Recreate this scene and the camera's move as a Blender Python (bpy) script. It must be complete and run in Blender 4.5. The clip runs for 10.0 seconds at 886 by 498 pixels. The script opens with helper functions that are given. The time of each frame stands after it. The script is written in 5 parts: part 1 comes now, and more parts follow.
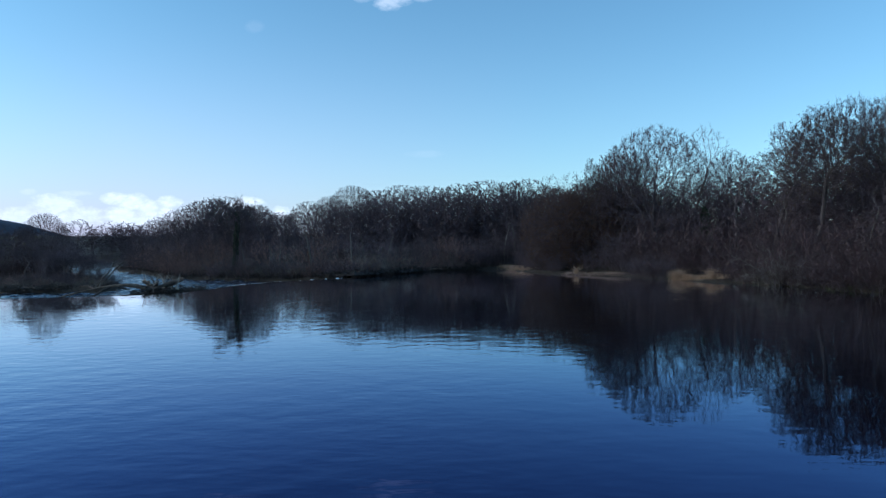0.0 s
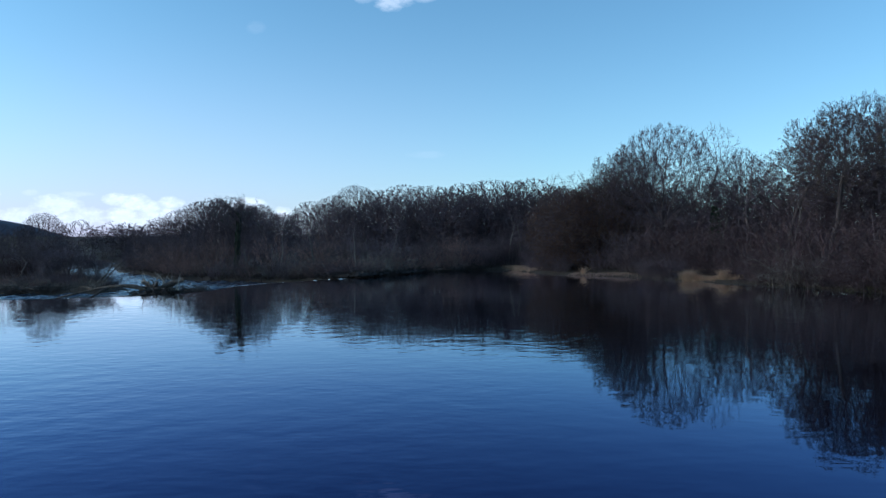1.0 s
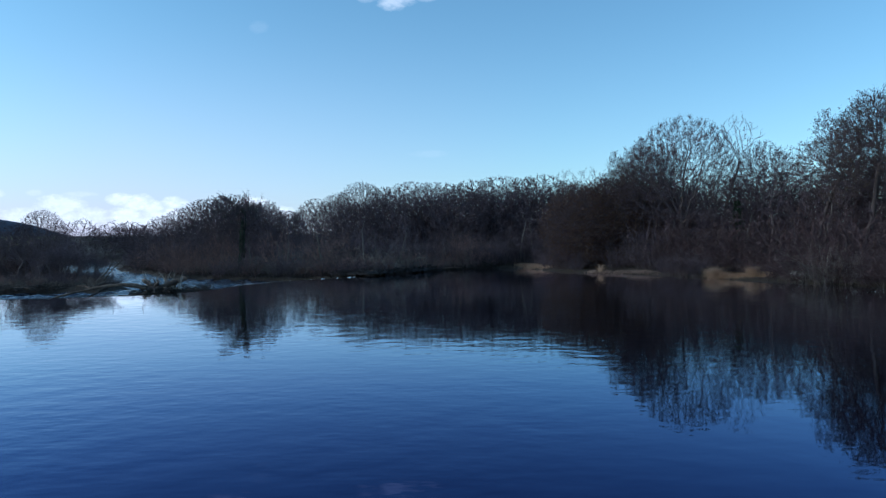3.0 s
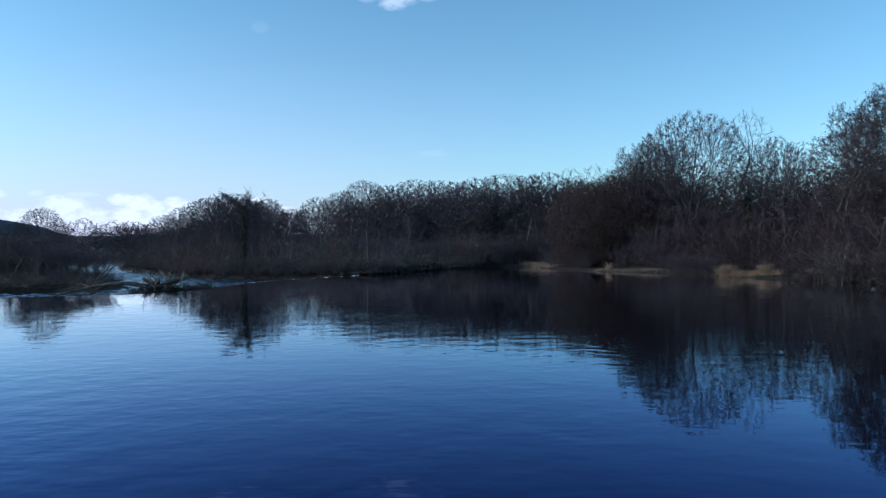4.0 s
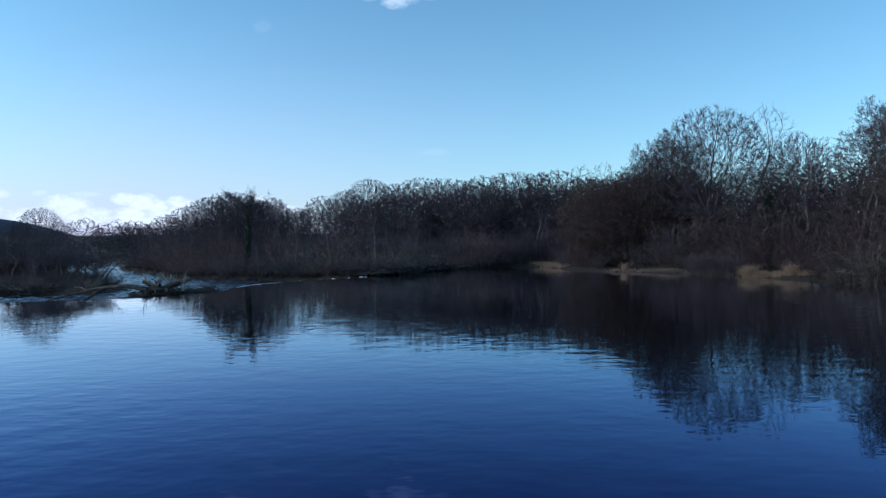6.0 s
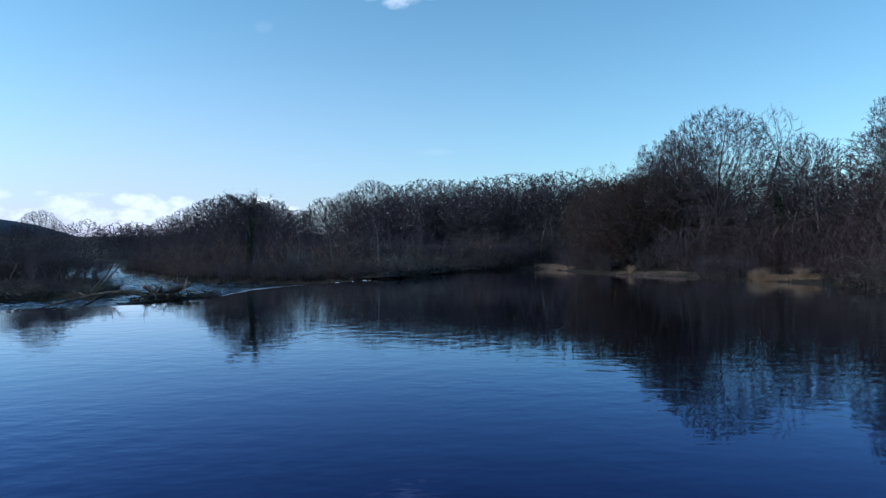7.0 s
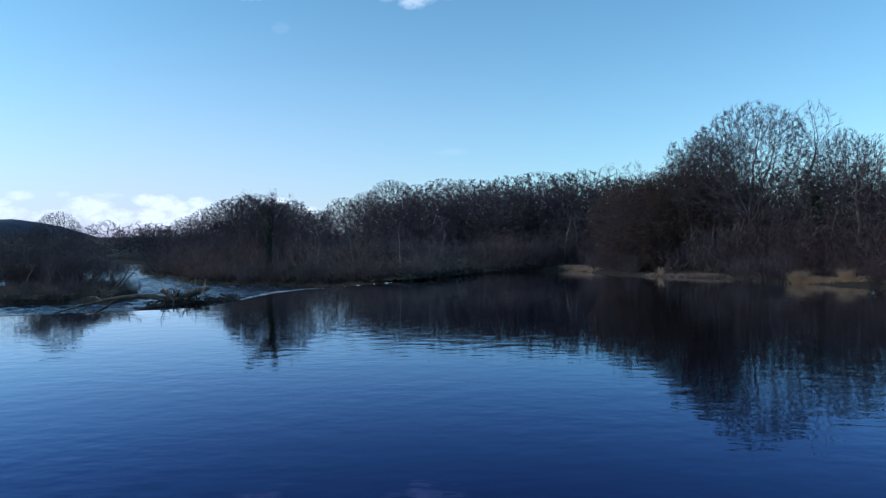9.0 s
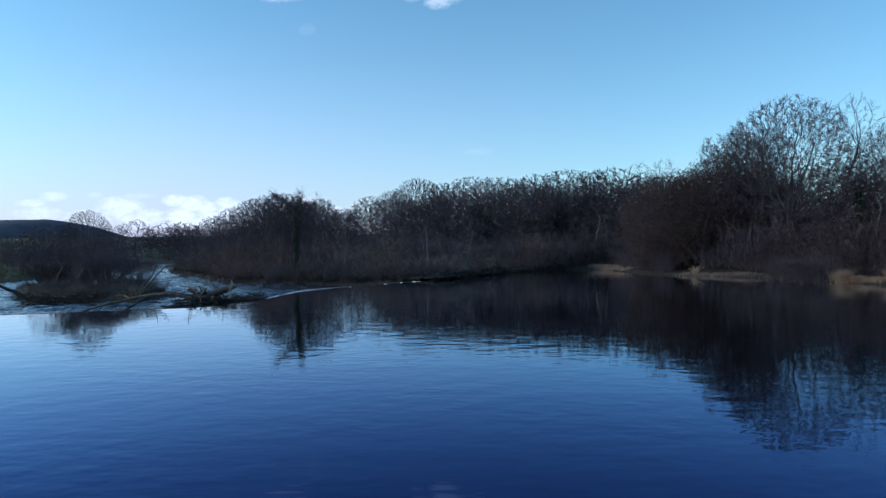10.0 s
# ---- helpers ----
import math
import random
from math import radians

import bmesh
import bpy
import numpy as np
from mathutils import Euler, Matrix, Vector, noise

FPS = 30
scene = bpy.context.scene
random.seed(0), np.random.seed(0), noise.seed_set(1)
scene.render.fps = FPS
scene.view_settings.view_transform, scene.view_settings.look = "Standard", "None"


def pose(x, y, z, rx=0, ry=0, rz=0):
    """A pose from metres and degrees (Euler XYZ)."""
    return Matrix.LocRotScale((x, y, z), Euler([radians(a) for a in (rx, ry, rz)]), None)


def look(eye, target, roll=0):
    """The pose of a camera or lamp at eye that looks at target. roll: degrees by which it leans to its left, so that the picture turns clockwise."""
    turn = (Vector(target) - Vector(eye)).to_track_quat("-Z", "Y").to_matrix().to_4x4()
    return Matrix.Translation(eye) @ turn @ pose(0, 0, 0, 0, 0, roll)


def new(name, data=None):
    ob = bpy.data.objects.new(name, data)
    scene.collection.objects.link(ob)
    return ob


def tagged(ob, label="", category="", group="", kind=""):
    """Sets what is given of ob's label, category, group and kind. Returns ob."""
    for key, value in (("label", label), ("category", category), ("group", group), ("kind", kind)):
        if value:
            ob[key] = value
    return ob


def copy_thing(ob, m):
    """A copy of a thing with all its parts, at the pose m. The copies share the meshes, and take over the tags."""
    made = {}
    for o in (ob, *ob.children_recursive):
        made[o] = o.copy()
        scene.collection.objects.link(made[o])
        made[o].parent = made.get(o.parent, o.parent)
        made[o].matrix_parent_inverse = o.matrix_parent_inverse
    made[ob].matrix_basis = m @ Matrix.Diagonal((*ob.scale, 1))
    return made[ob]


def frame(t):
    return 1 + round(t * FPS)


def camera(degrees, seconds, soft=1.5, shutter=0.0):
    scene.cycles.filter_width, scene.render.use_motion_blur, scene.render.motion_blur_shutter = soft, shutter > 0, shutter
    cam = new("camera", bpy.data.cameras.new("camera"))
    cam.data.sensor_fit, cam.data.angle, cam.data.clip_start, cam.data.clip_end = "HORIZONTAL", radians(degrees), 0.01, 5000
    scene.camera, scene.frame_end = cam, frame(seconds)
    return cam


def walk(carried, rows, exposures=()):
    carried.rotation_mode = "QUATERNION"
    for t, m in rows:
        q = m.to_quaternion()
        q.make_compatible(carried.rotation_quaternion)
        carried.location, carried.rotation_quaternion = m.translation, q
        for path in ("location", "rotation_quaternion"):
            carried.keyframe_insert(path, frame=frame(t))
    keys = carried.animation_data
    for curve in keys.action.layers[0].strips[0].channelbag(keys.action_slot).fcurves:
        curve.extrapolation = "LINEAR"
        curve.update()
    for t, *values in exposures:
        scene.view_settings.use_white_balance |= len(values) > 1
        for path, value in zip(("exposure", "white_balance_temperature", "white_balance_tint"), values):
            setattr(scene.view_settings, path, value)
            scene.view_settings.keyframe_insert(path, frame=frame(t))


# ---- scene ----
cam = camera(65.4, 10.0, soft=1.35)
EXPOSURE, KELVIN, TINT = 0.52, 5500, 9
PATH = [
    (0, (0.478, -0.939, 3.308), (0.478, 1.061, 3.306), -0.2),
    (0.5, (0.281, -0.192, 3.282), (0.279, 1.808, 3.281), -0.2),
    (1, (0.043, 0.496, 3.24), (0.039, 2.496, 3.24), -0.2),
    (1.5, (-0.188, 1.178, 3.197), (-0.195, 3.178, 3.197), -0.2),
    (2, (-0.462, 1.905, 3.137), (-0.471, 3.905, 3.137), -0.2),
    (2.5, (-0.722, 2.642, 3.102), (-0.733, 4.642, 3.1), -0.3),
    (4, (-1.421, 4.619, 2.824), (-1.438, 6.619, 2.821), -0.4),
    (4.5, (-1.58, 5.196, 2.793), (-1.601, 7.195, 2.788), -0.5),
    (5, (-1.782, 5.793, 2.794), (-1.804, 7.793, 2.789), -0.5),
    (5.5, (-2.025, 6.423, 2.849), (-2.048, 8.422, 2.843), -0.5),
    (7, (-2.58, 7.946, 3.284), (-2.609, 9.946, 3.277), -0.6),
    (7.5, (-2.754, 8.435, 3.438), (-2.784, 10.435, 3.431), -0.6),
    (8, (-2.924, 8.888, 3.516), (-2.956, 10.888, 3.509), -0.6),
    (8.5, (-3.086, 9.351, 3.492), (-3.124, 11.35, 3.485), -0.6),
    (9, (-3.307, 9.923, 3.438), (-3.384, 11.921, 3.431), -0.7),
    (9.5, (-3.454, 10.482, 3.39), (-3.595, 12.477, 3.383), -0.7),
    (10, (-3.655, 10.982, 3.312), (-3.805, 12.976, 3.305), -0.7),
]
walk(cam, [(t, look(eye, target, roll)) for t, eye, target, roll in PATH],
     [(0, EXPOSURE, KELVIN, TINT), (10, EXPOSURE, KELVIN, TINT)])

# ---- world, sun ----
SUN_AZ, SUN_EL = -95.0, 22.0        # degrees from +y towards +x, and above the horizon


def make_world():
    world = bpy.data.worlds.new("winter_sky")
    scene.world = world
    world.use_nodes = True
    nt = world.node_tree
    N, L = nt.nodes, nt.links
    N.clear()
    out = N.new("ShaderNodeOutputWorld")
    bg = N.new("ShaderNodeBackground")
    bg.inputs["Strength"].default_value = SKY_STRENGTH
    sky = N.new("ShaderNodeTexSky")
    sky.sky_type, sky.sun_disc = "NISHITA", False
    sky.sun_elevation, sky.sun_rotation = radians(SUN_EL), radians(SUN_AZ)
    sky.altitude, sky.air_density, sky.dust_density, sky.ozone_density = 50, 1.0, 0.75, 3.0
    tc = N.new("ShaderNodeTexCoord")
    sep = N.new("ShaderNodeSeparateXYZ")
    L.new(tc.outputs["Generated"], sep.inputs[0])

    def math_node(op, a, b=None, clamp=False):
        m = N.new("ShaderNodeMath")
        m.operation, m.use_clamp = op, clamp
        for i, v in enumerate((a, b)):
            if v is None:
                continue
            if isinstance(v, (int, float)):
                m.inputs[i].default_value = v
            else:
                L.new(v, m.inputs[i])
        return m.outputs[0]

    # azimuth and elevation tangents of the direction, as seen looking along +y
    u = math_node("DIVIDE", sep.outputs[0], math_node("MAXIMUM", sep.outputs[1], 0.05))
    v = math_node("DIVIDE", sep.outputs[2], math_node("MAXIMUM", sep.outputs[1], 0.05))
    comb = N.new("ShaderNodeCombineXYZ")
    L.new(u, comb.inputs[0])
    L.new(math_node("MULTIPLY", v, 1.7), comb.inputs[1])

    def fbm(scale, detail, off):
        n = N.new("ShaderNodeTexNoise")
        n.inputs["Scale"].default_value = scale
        n.inputs["Detail"].default_value = detail
        n.inputs["Roughness"].default_value = 0.58
        mp = N.new("ShaderNodeMapping")
        mp.inputs["Location"].default_value = (off, off * 0.7, 0)
        L.new(comb.outputs[0], mp.inputs[0])
        L.new(mp.outputs[0], n.inputs["Vector"])
        return n.outputs["Fac"]

    n1 = fbm(30.0, 7, 0.0)
    n2 = fbm(85.0, 6, 3.1)

    def puff(cu, cv, ru, rv, gain):
        """One cumulus: an uneven ellipse round a direction."""
        a = math_node("POWER", math_node("DIVIDE", math_node("SUBTRACT", u, cu), ru), 2)
        b = math_node("POWER", math_node("DIVIDE", math_node("SUBTRACT", v, cv), rv), 2)
        d = math_node("SUBTRACT", 1.0, math_node("ADD", a, b))
        d = math_node("ADD", d, math_node("MULTIPLY", math_node("SUBTRACT", n1, 0.5), 1.7))
        d = math_node("ADD", d, math_node("MULTIPLY", math_node("SUBTRACT", n2, 0.5), 1.0))
        return math_node("MULTIPLY", math_node("MULTIPLY", d, 1.1, True), gain)

    total = None
    for p in CLOUDS:
        c = puff(*p)
        total = c if total is None else math_node("MAXIMUM", total, c)
    total = math_node("MULTIPLY", total, math_node("GREATER_THAN", sep.outputs[1], 0.05), True)
    mix = N.new("ShaderNodeMix")
    mix.data_type = "RGBA"
    L.new(total, mix.inputs["Factor"])
    tint = N.new("ShaderNodeMix")
    tint.data_type, tint.blend_type = "RGBA", "MULTIPLY"
    tint.inputs["Factor"].default_value = 1.0
    L.new(sky.outputs[0], tint.inputs["A"])
    tint.inputs["B"].default_value = SKY_TINT
    # pale winter haze low over the land, thicker towards the sun
    low = math_node("SUBTRACT", 1.0, math_node("DIVIDE", math_node("ABSOLUTE", v), 0.40), True)
    side = math_node("MULTIPLY_ADD", u, -1.0)
    side.node.inputs[2].default_value = 0.38
    thick = math_node("MULTIPLY", math_node("MULTIPLY", low, low), math_node("MAXIMUM", math_node("MINIMUM", side, 0.85), 0.22))
    hz = N.new("ShaderNodeMix")
    hz.data_type = "RGBA"
    L.new(thick, hz.inputs["Factor"])
    L.new(tint.outputs["Result"], hz.inputs["A"])
    hz.inputs["B"].default_value = HAZE
    L.new(hz.outputs["Result"], mix.inputs["A"])
    shade = N.new("ShaderNodeMix")
    shade.data_type = "RGBA"
    L.new(n2, shade.inputs["Factor"])
    shade.inputs["A"].default_value = CLOUD_DARK
    shade.inputs["B"].default_value = CLOUD_LIGHT
    L.new(shade.outputs["Result"], mix.inputs["B"])
    L.new(mix.outputs["Result"], bg.inputs["Color"])
    L.new(bg.outputs[0], out.inputs[0])


SKY_STRENGTH = 0.12
HAZE = (4.35, 3.85, 5.3, 1)
SKY_TINT = (0.97, 1.14, 1.0, 1)
CLOUD_DARK = (4.6, 5.2, 5.8, 1)
CLOUD_LIGHT = (7.0, 7.0, 7.2, 1)
# direction tangents (across, up), radii, density
CLOUDS = [
    (-0.074, 0.364, 0.032, 0.020, 0.5),
    (-0.114, 0.365, 0.020, 0.010, 0.25),
    (-0.026, 0.364, 0.020, 0.008, 0.25),
    (-0.314, 0.378, 0.045, 0.018, 0.4),
    (-0.272, 0.322, 0.015, 0.011, 0.06),
    (-0.617, 0.046, 0.049, 0.018, 0.75),
    (-0.564, 0.065, 0.043, 0.018, 0.85),
    (-0.527, 0.048, 0.049, 0.016, 0.8),
    (-0.474, 0.073, 0.025, 0.011, 0.9),
    (-0.452, 0.068, 0.028, 0.016, 1),
    (-0.468, 0.05, 0.028, 0.018, 1),
    (-0.427, 0.056, 0.021, 0.016, 0.95),
    (-0.445, 0.04, 0.049, 0.011, 0.8),
    (-0.396, 0.068, 0.02, 0.011, 1),
    (-0.403, 0.053, 0.016, 0.013, 0.9),
    (-0.282, 0.068, 0.028, 0.008, 0.9),
    (-0.302, 0.061, 0.021, 0.01, 0.9),
    (-0.236, 0.052, 0.016, 0.011, 0.95),
    (-0.601, 0.084, 0.015, 0.005, 0.25),
    (-0.535, 0.081, 0.033, 0.005, 0.25),
    (-0.691, 0.056, 0.049, 0.013, 0.6),
    (-0.666, 0.083, 0.025, 0.008, 0.6),
    (-0.703, 0.074, 0.028, 0.007, 0.6),
    (-0.028, 0.137, 0.033, 0.006, 0.07),
]
make_world()

sun = new("sun", bpy.data.lights.new("sun", "SUN"))
sun.data.energy, sun.data.angle, sun.data.color = 0.8, radians(1.0), (1.0, 0.9, 0.78)
az, el = radians(SUN_AZ), radians(SUN_EL)
sun_dir = Vector((math.sin(az) * math.cos(el), math.cos(az) * math.cos(el), math.sin(el)))
sun.matrix_world = look(sun_dir * 200, (0, 0, 0))


# ---- materials ----
def material(name, colour_a, colour_b, scale=2.0, rough=0.9, bump=0.3, bump_scale=12.0, vary=0.25, stretch=(1, 1, 1), spec=0.3):
    """A matt natural surface: two colours mottled at two scales, fine relief, a tone of its own for each object."""
    m = bpy.data.materials.new(name)
    m.use_nodes = True
    nt = m.node_tree
    N, L = nt.nodes, nt.links
    b = N["Principled BSDF"]
    geo = N.new("ShaderNodeNewGeometry")
    mp = N.new("ShaderNodeMapping")
    mp.inputs["Scale"].default_value = stretch
    L.new(geo.outputs["Position"], mp.inputs[0])
    big = N.new("ShaderNodeTexNoise")
    big.inputs["Scale"].default_value, big.inputs["Detail"].default_value = scale, 5
    fine = N.new("ShaderNodeTexNoise")
    fine.inputs["Scale"].default_value, fine.inputs["Detail"].default_value = bump_scale, 4
    for n in (big, fine):
        L.new(mp.outputs[0], n.inputs["Vector"])
    add = N.new("ShaderNodeMath")
    add.operation = "MULTIPLY_ADD"
    add.inputs[1].default_value, add.inputs[2].default_value = 0.6, -0.3
    L.new(fine.outputs["Fac"], add.inputs[0])
    tot = N.new("ShaderNodeMath")
    tot.use_clamp = True
    L.new(big.outputs["Fac"], tot.inputs[0])
    L.new(add.outputs[0], tot.inputs[1])
    ramp = N.new("ShaderNodeMapRange")
    ramp.inputs["From Min"].default_value, ramp.inputs["From Max"].default_value = 0.3, 0.7
    L.new(tot.outputs[0], ramp.inputs[0])
    mix = N.new("ShaderNodeMix")
    mix.data_type = "RGBA"
    L.new(ramp.outputs[0], mix.inputs["Factor"])
    mix.inputs["A"].default_value, mix.inputs["B"].default_value = (*colour_a, 1), (*colour_b, 1)
    info = N.new("ShaderNodeObjectInfo")
    tone = N.new("ShaderNodeMapRange")
    tone.inputs["To Min"].default_value, tone.inputs["To Max"].default_value = 1 - vary, 1 + vary
    L.new(info.outputs["Random"], tone.inputs[0])
    hsv = N.new("ShaderNodeHueSaturation")
    L.new(mix.outputs["Result"], hsv.inputs["Color"])
    L.new(tone.outputs[0], hsv.inputs["Value"])
    L.new(hsv.outputs[0], b.inputs["Base Color"])
    b.inputs["Roughness"].default_value = rough
    b.inputs["Specular IOR Level"].default_value = spec
    if bump:
        bn = N.new("ShaderNodeBump")
        bn.inputs["Strength"].default_value, bn.inputs["Distance"].default_value = bump, 0.05
        L.new(fine.outputs["Fac"], bn.inputs["Height"])
        L.new(bn.outputs[0], b.inputs["Normal"])
    return m


def water_material(name, deep, foam, wave, foam_low=0.6, foam_high=0.7, foam_scale=1.1, sizes=(0.45, 1.6, 5.0), gusts=(0.55, 1.3)):
    """River water: dark body, blue-tinted reflection, wind ripples at three sizes, and foam where it breaks."""
    m = bpy.data.materials.new(name)
    m.use_nodes = True
    nt = m.node_tree
    N, L = nt.nodes, nt.links
    b = N["Principled BSDF"]
    geo = N.new("ShaderNodeNewGeometry")

    def waves(scale, stretch, detail, off=0.0, turn=0.0):
        mp = N.new("ShaderNodeMapping")
        mp.inputs["Scale"].default_value = stretch
        mp.inputs["Location"].default_value = (off, off, 0)
        mp.inputs["Rotation"].default_value = (0, 0, turn)
        L.new(geo.outputs["Position"], mp.inputs[0])
        n = N.new("ShaderNodeTexNoise")
        n.inputs["Scale"].default_value, n.inputs["Detail"].default_value = scale, detail
        L.new(mp.outputs[0], n.inputs["Vector"])
        return n.outputs["Fac"]

    def madd(x, k, y=None):
        a = N.new("ShaderNodeMath")
        a.operation = "MULTIPLY_ADD"
        L.new(x, a.inputs[0])
        a.inputs[1].default_value = k
        if y is None:
            a.inputs[2].default_value = 0
        else:
            L.new(y, a.inputs[2])
        return a.outputs[0]

    long_w = waves(sizes[0], (0.45, 1.0, 1), 2, 0, 0.2)
    mid_w = waves(sizes[1], (0.8, 1.0, 1), 2, 7, -0.12)
    small_w = waves(sizes[2], (0.45, 1.0, 1), 2, 3, 0.1)
    calm = waves(0.06, (1, 1, 1), 2, 11)
    gust = N.new("ShaderNodeMapRange")
    gust.inputs["From Min"].default_value, gust.inputs["From Max"].default_value = 0.35, 0.65
    gust.inputs["To Min"].default_value, gust.inputs["To Max"].default_value = gusts
    L.new(calm, gust.inputs[0])
    h = madd(long_w, wave[0])
    h = madd(mid_w, wave[1], h)
    h = madd(small_w, wave[2], h)
    hg = N.new("ShaderNodeMath")
    hg.operation = "MULTIPLY"
    L.new(h, hg.inputs[0])
    L.new(gust.outputs[0], hg.inputs[1])
    bn = N.new("ShaderNodeBump")
    bn.inputs["Strength"].default_value, bn.inputs["Distance"].default_value = 1.0, 1.0
    L.new(hg.outputs[0], bn.inputs["Height"])
    L.new(bn.outputs[0], b.inputs["Normal"])
    b.inputs["IOR"].default_value = 1.333
    # blue tint put into the reflections, as on the pool
    b.inputs["Specular Tint"].default_value = (0.56, 0.59, 1.0, 1)
    if foam:
        f1 = waves(foam_scale, (0.6, 1, 1), 7, 2)
        fr = N.new("ShaderNodeMapRange")
        fr.inputs["From Min"].default_value, fr.inputs["From Max"].default_value = foam_low, foam_high
        L.new(f1, fr.inputs[0])
        fm = madd(fr.outputs[0], foam)
        mix = N.new("ShaderNodeMix")
        mix.data_type = "RGBA"
        L.new(fm, mix.inputs["Factor"])
        mix.inputs["A"].default_value, mix.inputs["B"].default_value = (*deep, 1), (0.76, 0.78, 0.85, 1)
        L.new(mix.outputs["Result"], b.inputs["Base Color"])
        rr = madd(fm, 0.6)
        ad = N.new("ShaderNodeMath")
        L.new(rr, ad.inputs[0])
        ad.inputs[1].default_value = 0.06
        L.new(ad.outputs[0], b.inputs["Roughness"])
    else:
        b.inputs["Base Color"].default_value = (*deep, 1)
        b.inputs["Roughness"].default_value = 0.03
    return m


def pool_material():
    """Still river water: a peaty black body under a rippled surface; its blue is tinted into the reflection."""
    m = water_material("river_water", (0.004, 0.005, 0.01), 0, (0.0045, 0.0105, 0.0028), sizes=(0.3, 1.3, 3.5), gusts=(0.35, 1.45))
    nt = m.node_tree
    N, L = nt.nodes, nt.links
    relief = N["Principled BSDF"].inputs["Normal"].links[0].from_socket
    N.remove(N["Principled BSDF"])
    body = N.new("ShaderNodeBsdfDiffuse")
    body.inputs["Color"].default_value = WATER_BODY
    gloss = N.new("ShaderNodeBsdfGlossy")
    gloss.inputs["Roughness"].default_value = 0.02
    fres = N.new("ShaderNodeFresnel")
    fres.inputs["IOR"].default_value = 1.333
    tone = N.new("ShaderNodeValToRGB")          # reflection tint painted by viewing angle: deep blue looking down, silvery at a glance
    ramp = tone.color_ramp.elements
    while len(ramp) < len(WATER_GLOSS_TINT):
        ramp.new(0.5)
    for el_, (at, colour) in zip(ramp, WATER_GLOSS_TINT):
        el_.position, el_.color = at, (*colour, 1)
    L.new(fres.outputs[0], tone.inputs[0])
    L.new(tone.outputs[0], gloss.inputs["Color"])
    mix = N.new("ShaderNodeMixShader")
    for n in (gloss, fres):
        L.new(relief, n.inputs["Normal"])
    sharp = N.new("ShaderNodeMath")
    sharp.operation = "POWER"
    sharp.inputs[1].default_value = 1.18
    L.new(fres.outputs[0], sharp.inputs[0])
    gain = N.new("ShaderNodeMath")
    gain.operation, gain.use_clamp = "MULTIPLY", True
    gain.inputs[1].default_value = 1.58
    L.new(sharp.outputs[0], gain.inputs[0])
    L.new(gain.outputs[0], mix.inputs[0])
    L.new(body.outputs[0], mix.inputs[1])
    L.new(gloss.outputs[0], mix.inputs[2])
    L.new(mix.outputs[0], N["Material Output"].inputs["Surface"])
    return m


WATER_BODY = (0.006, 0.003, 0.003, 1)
WATER_GLOSS_TINT = [(0.10, (0.25, 0.37, 0.98)), (0.40, (0.60, 0.77, 1.0)), (0.62, (0.81, 0.91, 1.0)), (0.85, (0.96, 0.90, 0.98))]


def ground_material():
    """Winter leaf litter and mud, turning to pasture on the far slopes."""
    m = material("winter_ground", (0.024, 0.017, 0.012), (0.054, 0.040, 0.029), 0.7, 0.95, 0.5, 8.0, 0.0)
    nt = m.node_tree
    N, L = nt.nodes, nt.links
    b = N["Principled BSDF"]
    src = b.inputs["Base Color"].links[0].from_socket
    geo = N.new("ShaderNodeNewGeometry")
    sep = N.new("ShaderNodeSeparateXYZ")
    L.new(geo.outputs["Position"], sep.inputs[0])
    far = N.new("ShaderNodeMapRange")
    far.inputs["From Min"].default_value, far.inputs["From Max"].default_value = 0.0, 12.0
    a = N.new("ShaderNodeMath")
    a.operation = "MULTIPLY_ADD"          # past the line x = -0.52 y
    L.new(sep.outputs[1], a.inputs[0])
    a.inputs[1].default_value, a.inputs[2].default_value = -0.52, -14.0
    d = N.new("ShaderNodeMath")
    d.operation = "SUBTRACT"
    L.new(a.outputs[0], d.inputs[0])
    L.new(sep.outputs[0], d.inputs[1])
    L.new(d.outputs[0], far.inputs[0])
    n = N.new("ShaderNodeTexNoise")
    n.inputs["Scale"].default_value, n.inputs["Detail"].default_value = 0.05, 5
    L.new(geo.outputs["Position"], n.inputs["Vector"])
    g = N.new("ShaderNodeMix")
    g.data_type = "RGBA"
    L.new(n.outputs["Fac"], g.inputs["Factor"])
    g.inputs["A"].default_value, g.inputs["B"].default_value = (0.055, 0.065, 0.012, 1), (0.19, 0.185, 0.035, 1)
    mix = N.new("ShaderNodeMix")
    mix.data_type = "RGBA"
    L.new(far.outputs[0], mix.inputs["Factor"])
    L.new(src, mix.inputs["A"])
    L.new(g.outputs["Result"], mix.inputs["B"])
    L.new(mix.outputs["Result"], b.inputs["Base Color"])
    return m


BARK = material("grey_brown_bark", (0.064, 0.048, 0.050), (0.155, 0.120, 0.122), 1.5, 0.9, 0.6, 18, 0.3, (1, 1, 0.3))
BARK_DARK = material("dark_alder_bark", (0.045, 0.033, 0.034), (0.11, 0.083, 0.082), 1.5, 0.9, 0.6, 18, 0.3, (1, 1, 0.3))
BARK_PALE = material("pale_birch_bark", (0.085, 0.074, 0.066), (0.19, 0.165, 0.148), 1.2, 0.8, 0.4, 14, 0.25, (1, 1, 0.5))
TWIG = material("brown_twigs", (0.063, 0.045, 0.052), (0.122, 0.087, 0.102), 0.6, 0.85, 0, 5, 0.3)
TWIG_RED = material("russet_willow_twigs", (0.128, 0.075, 0.068), (0.22, 0.134, 0.120), 0.6, 0.85, 0, 5, 0.3)
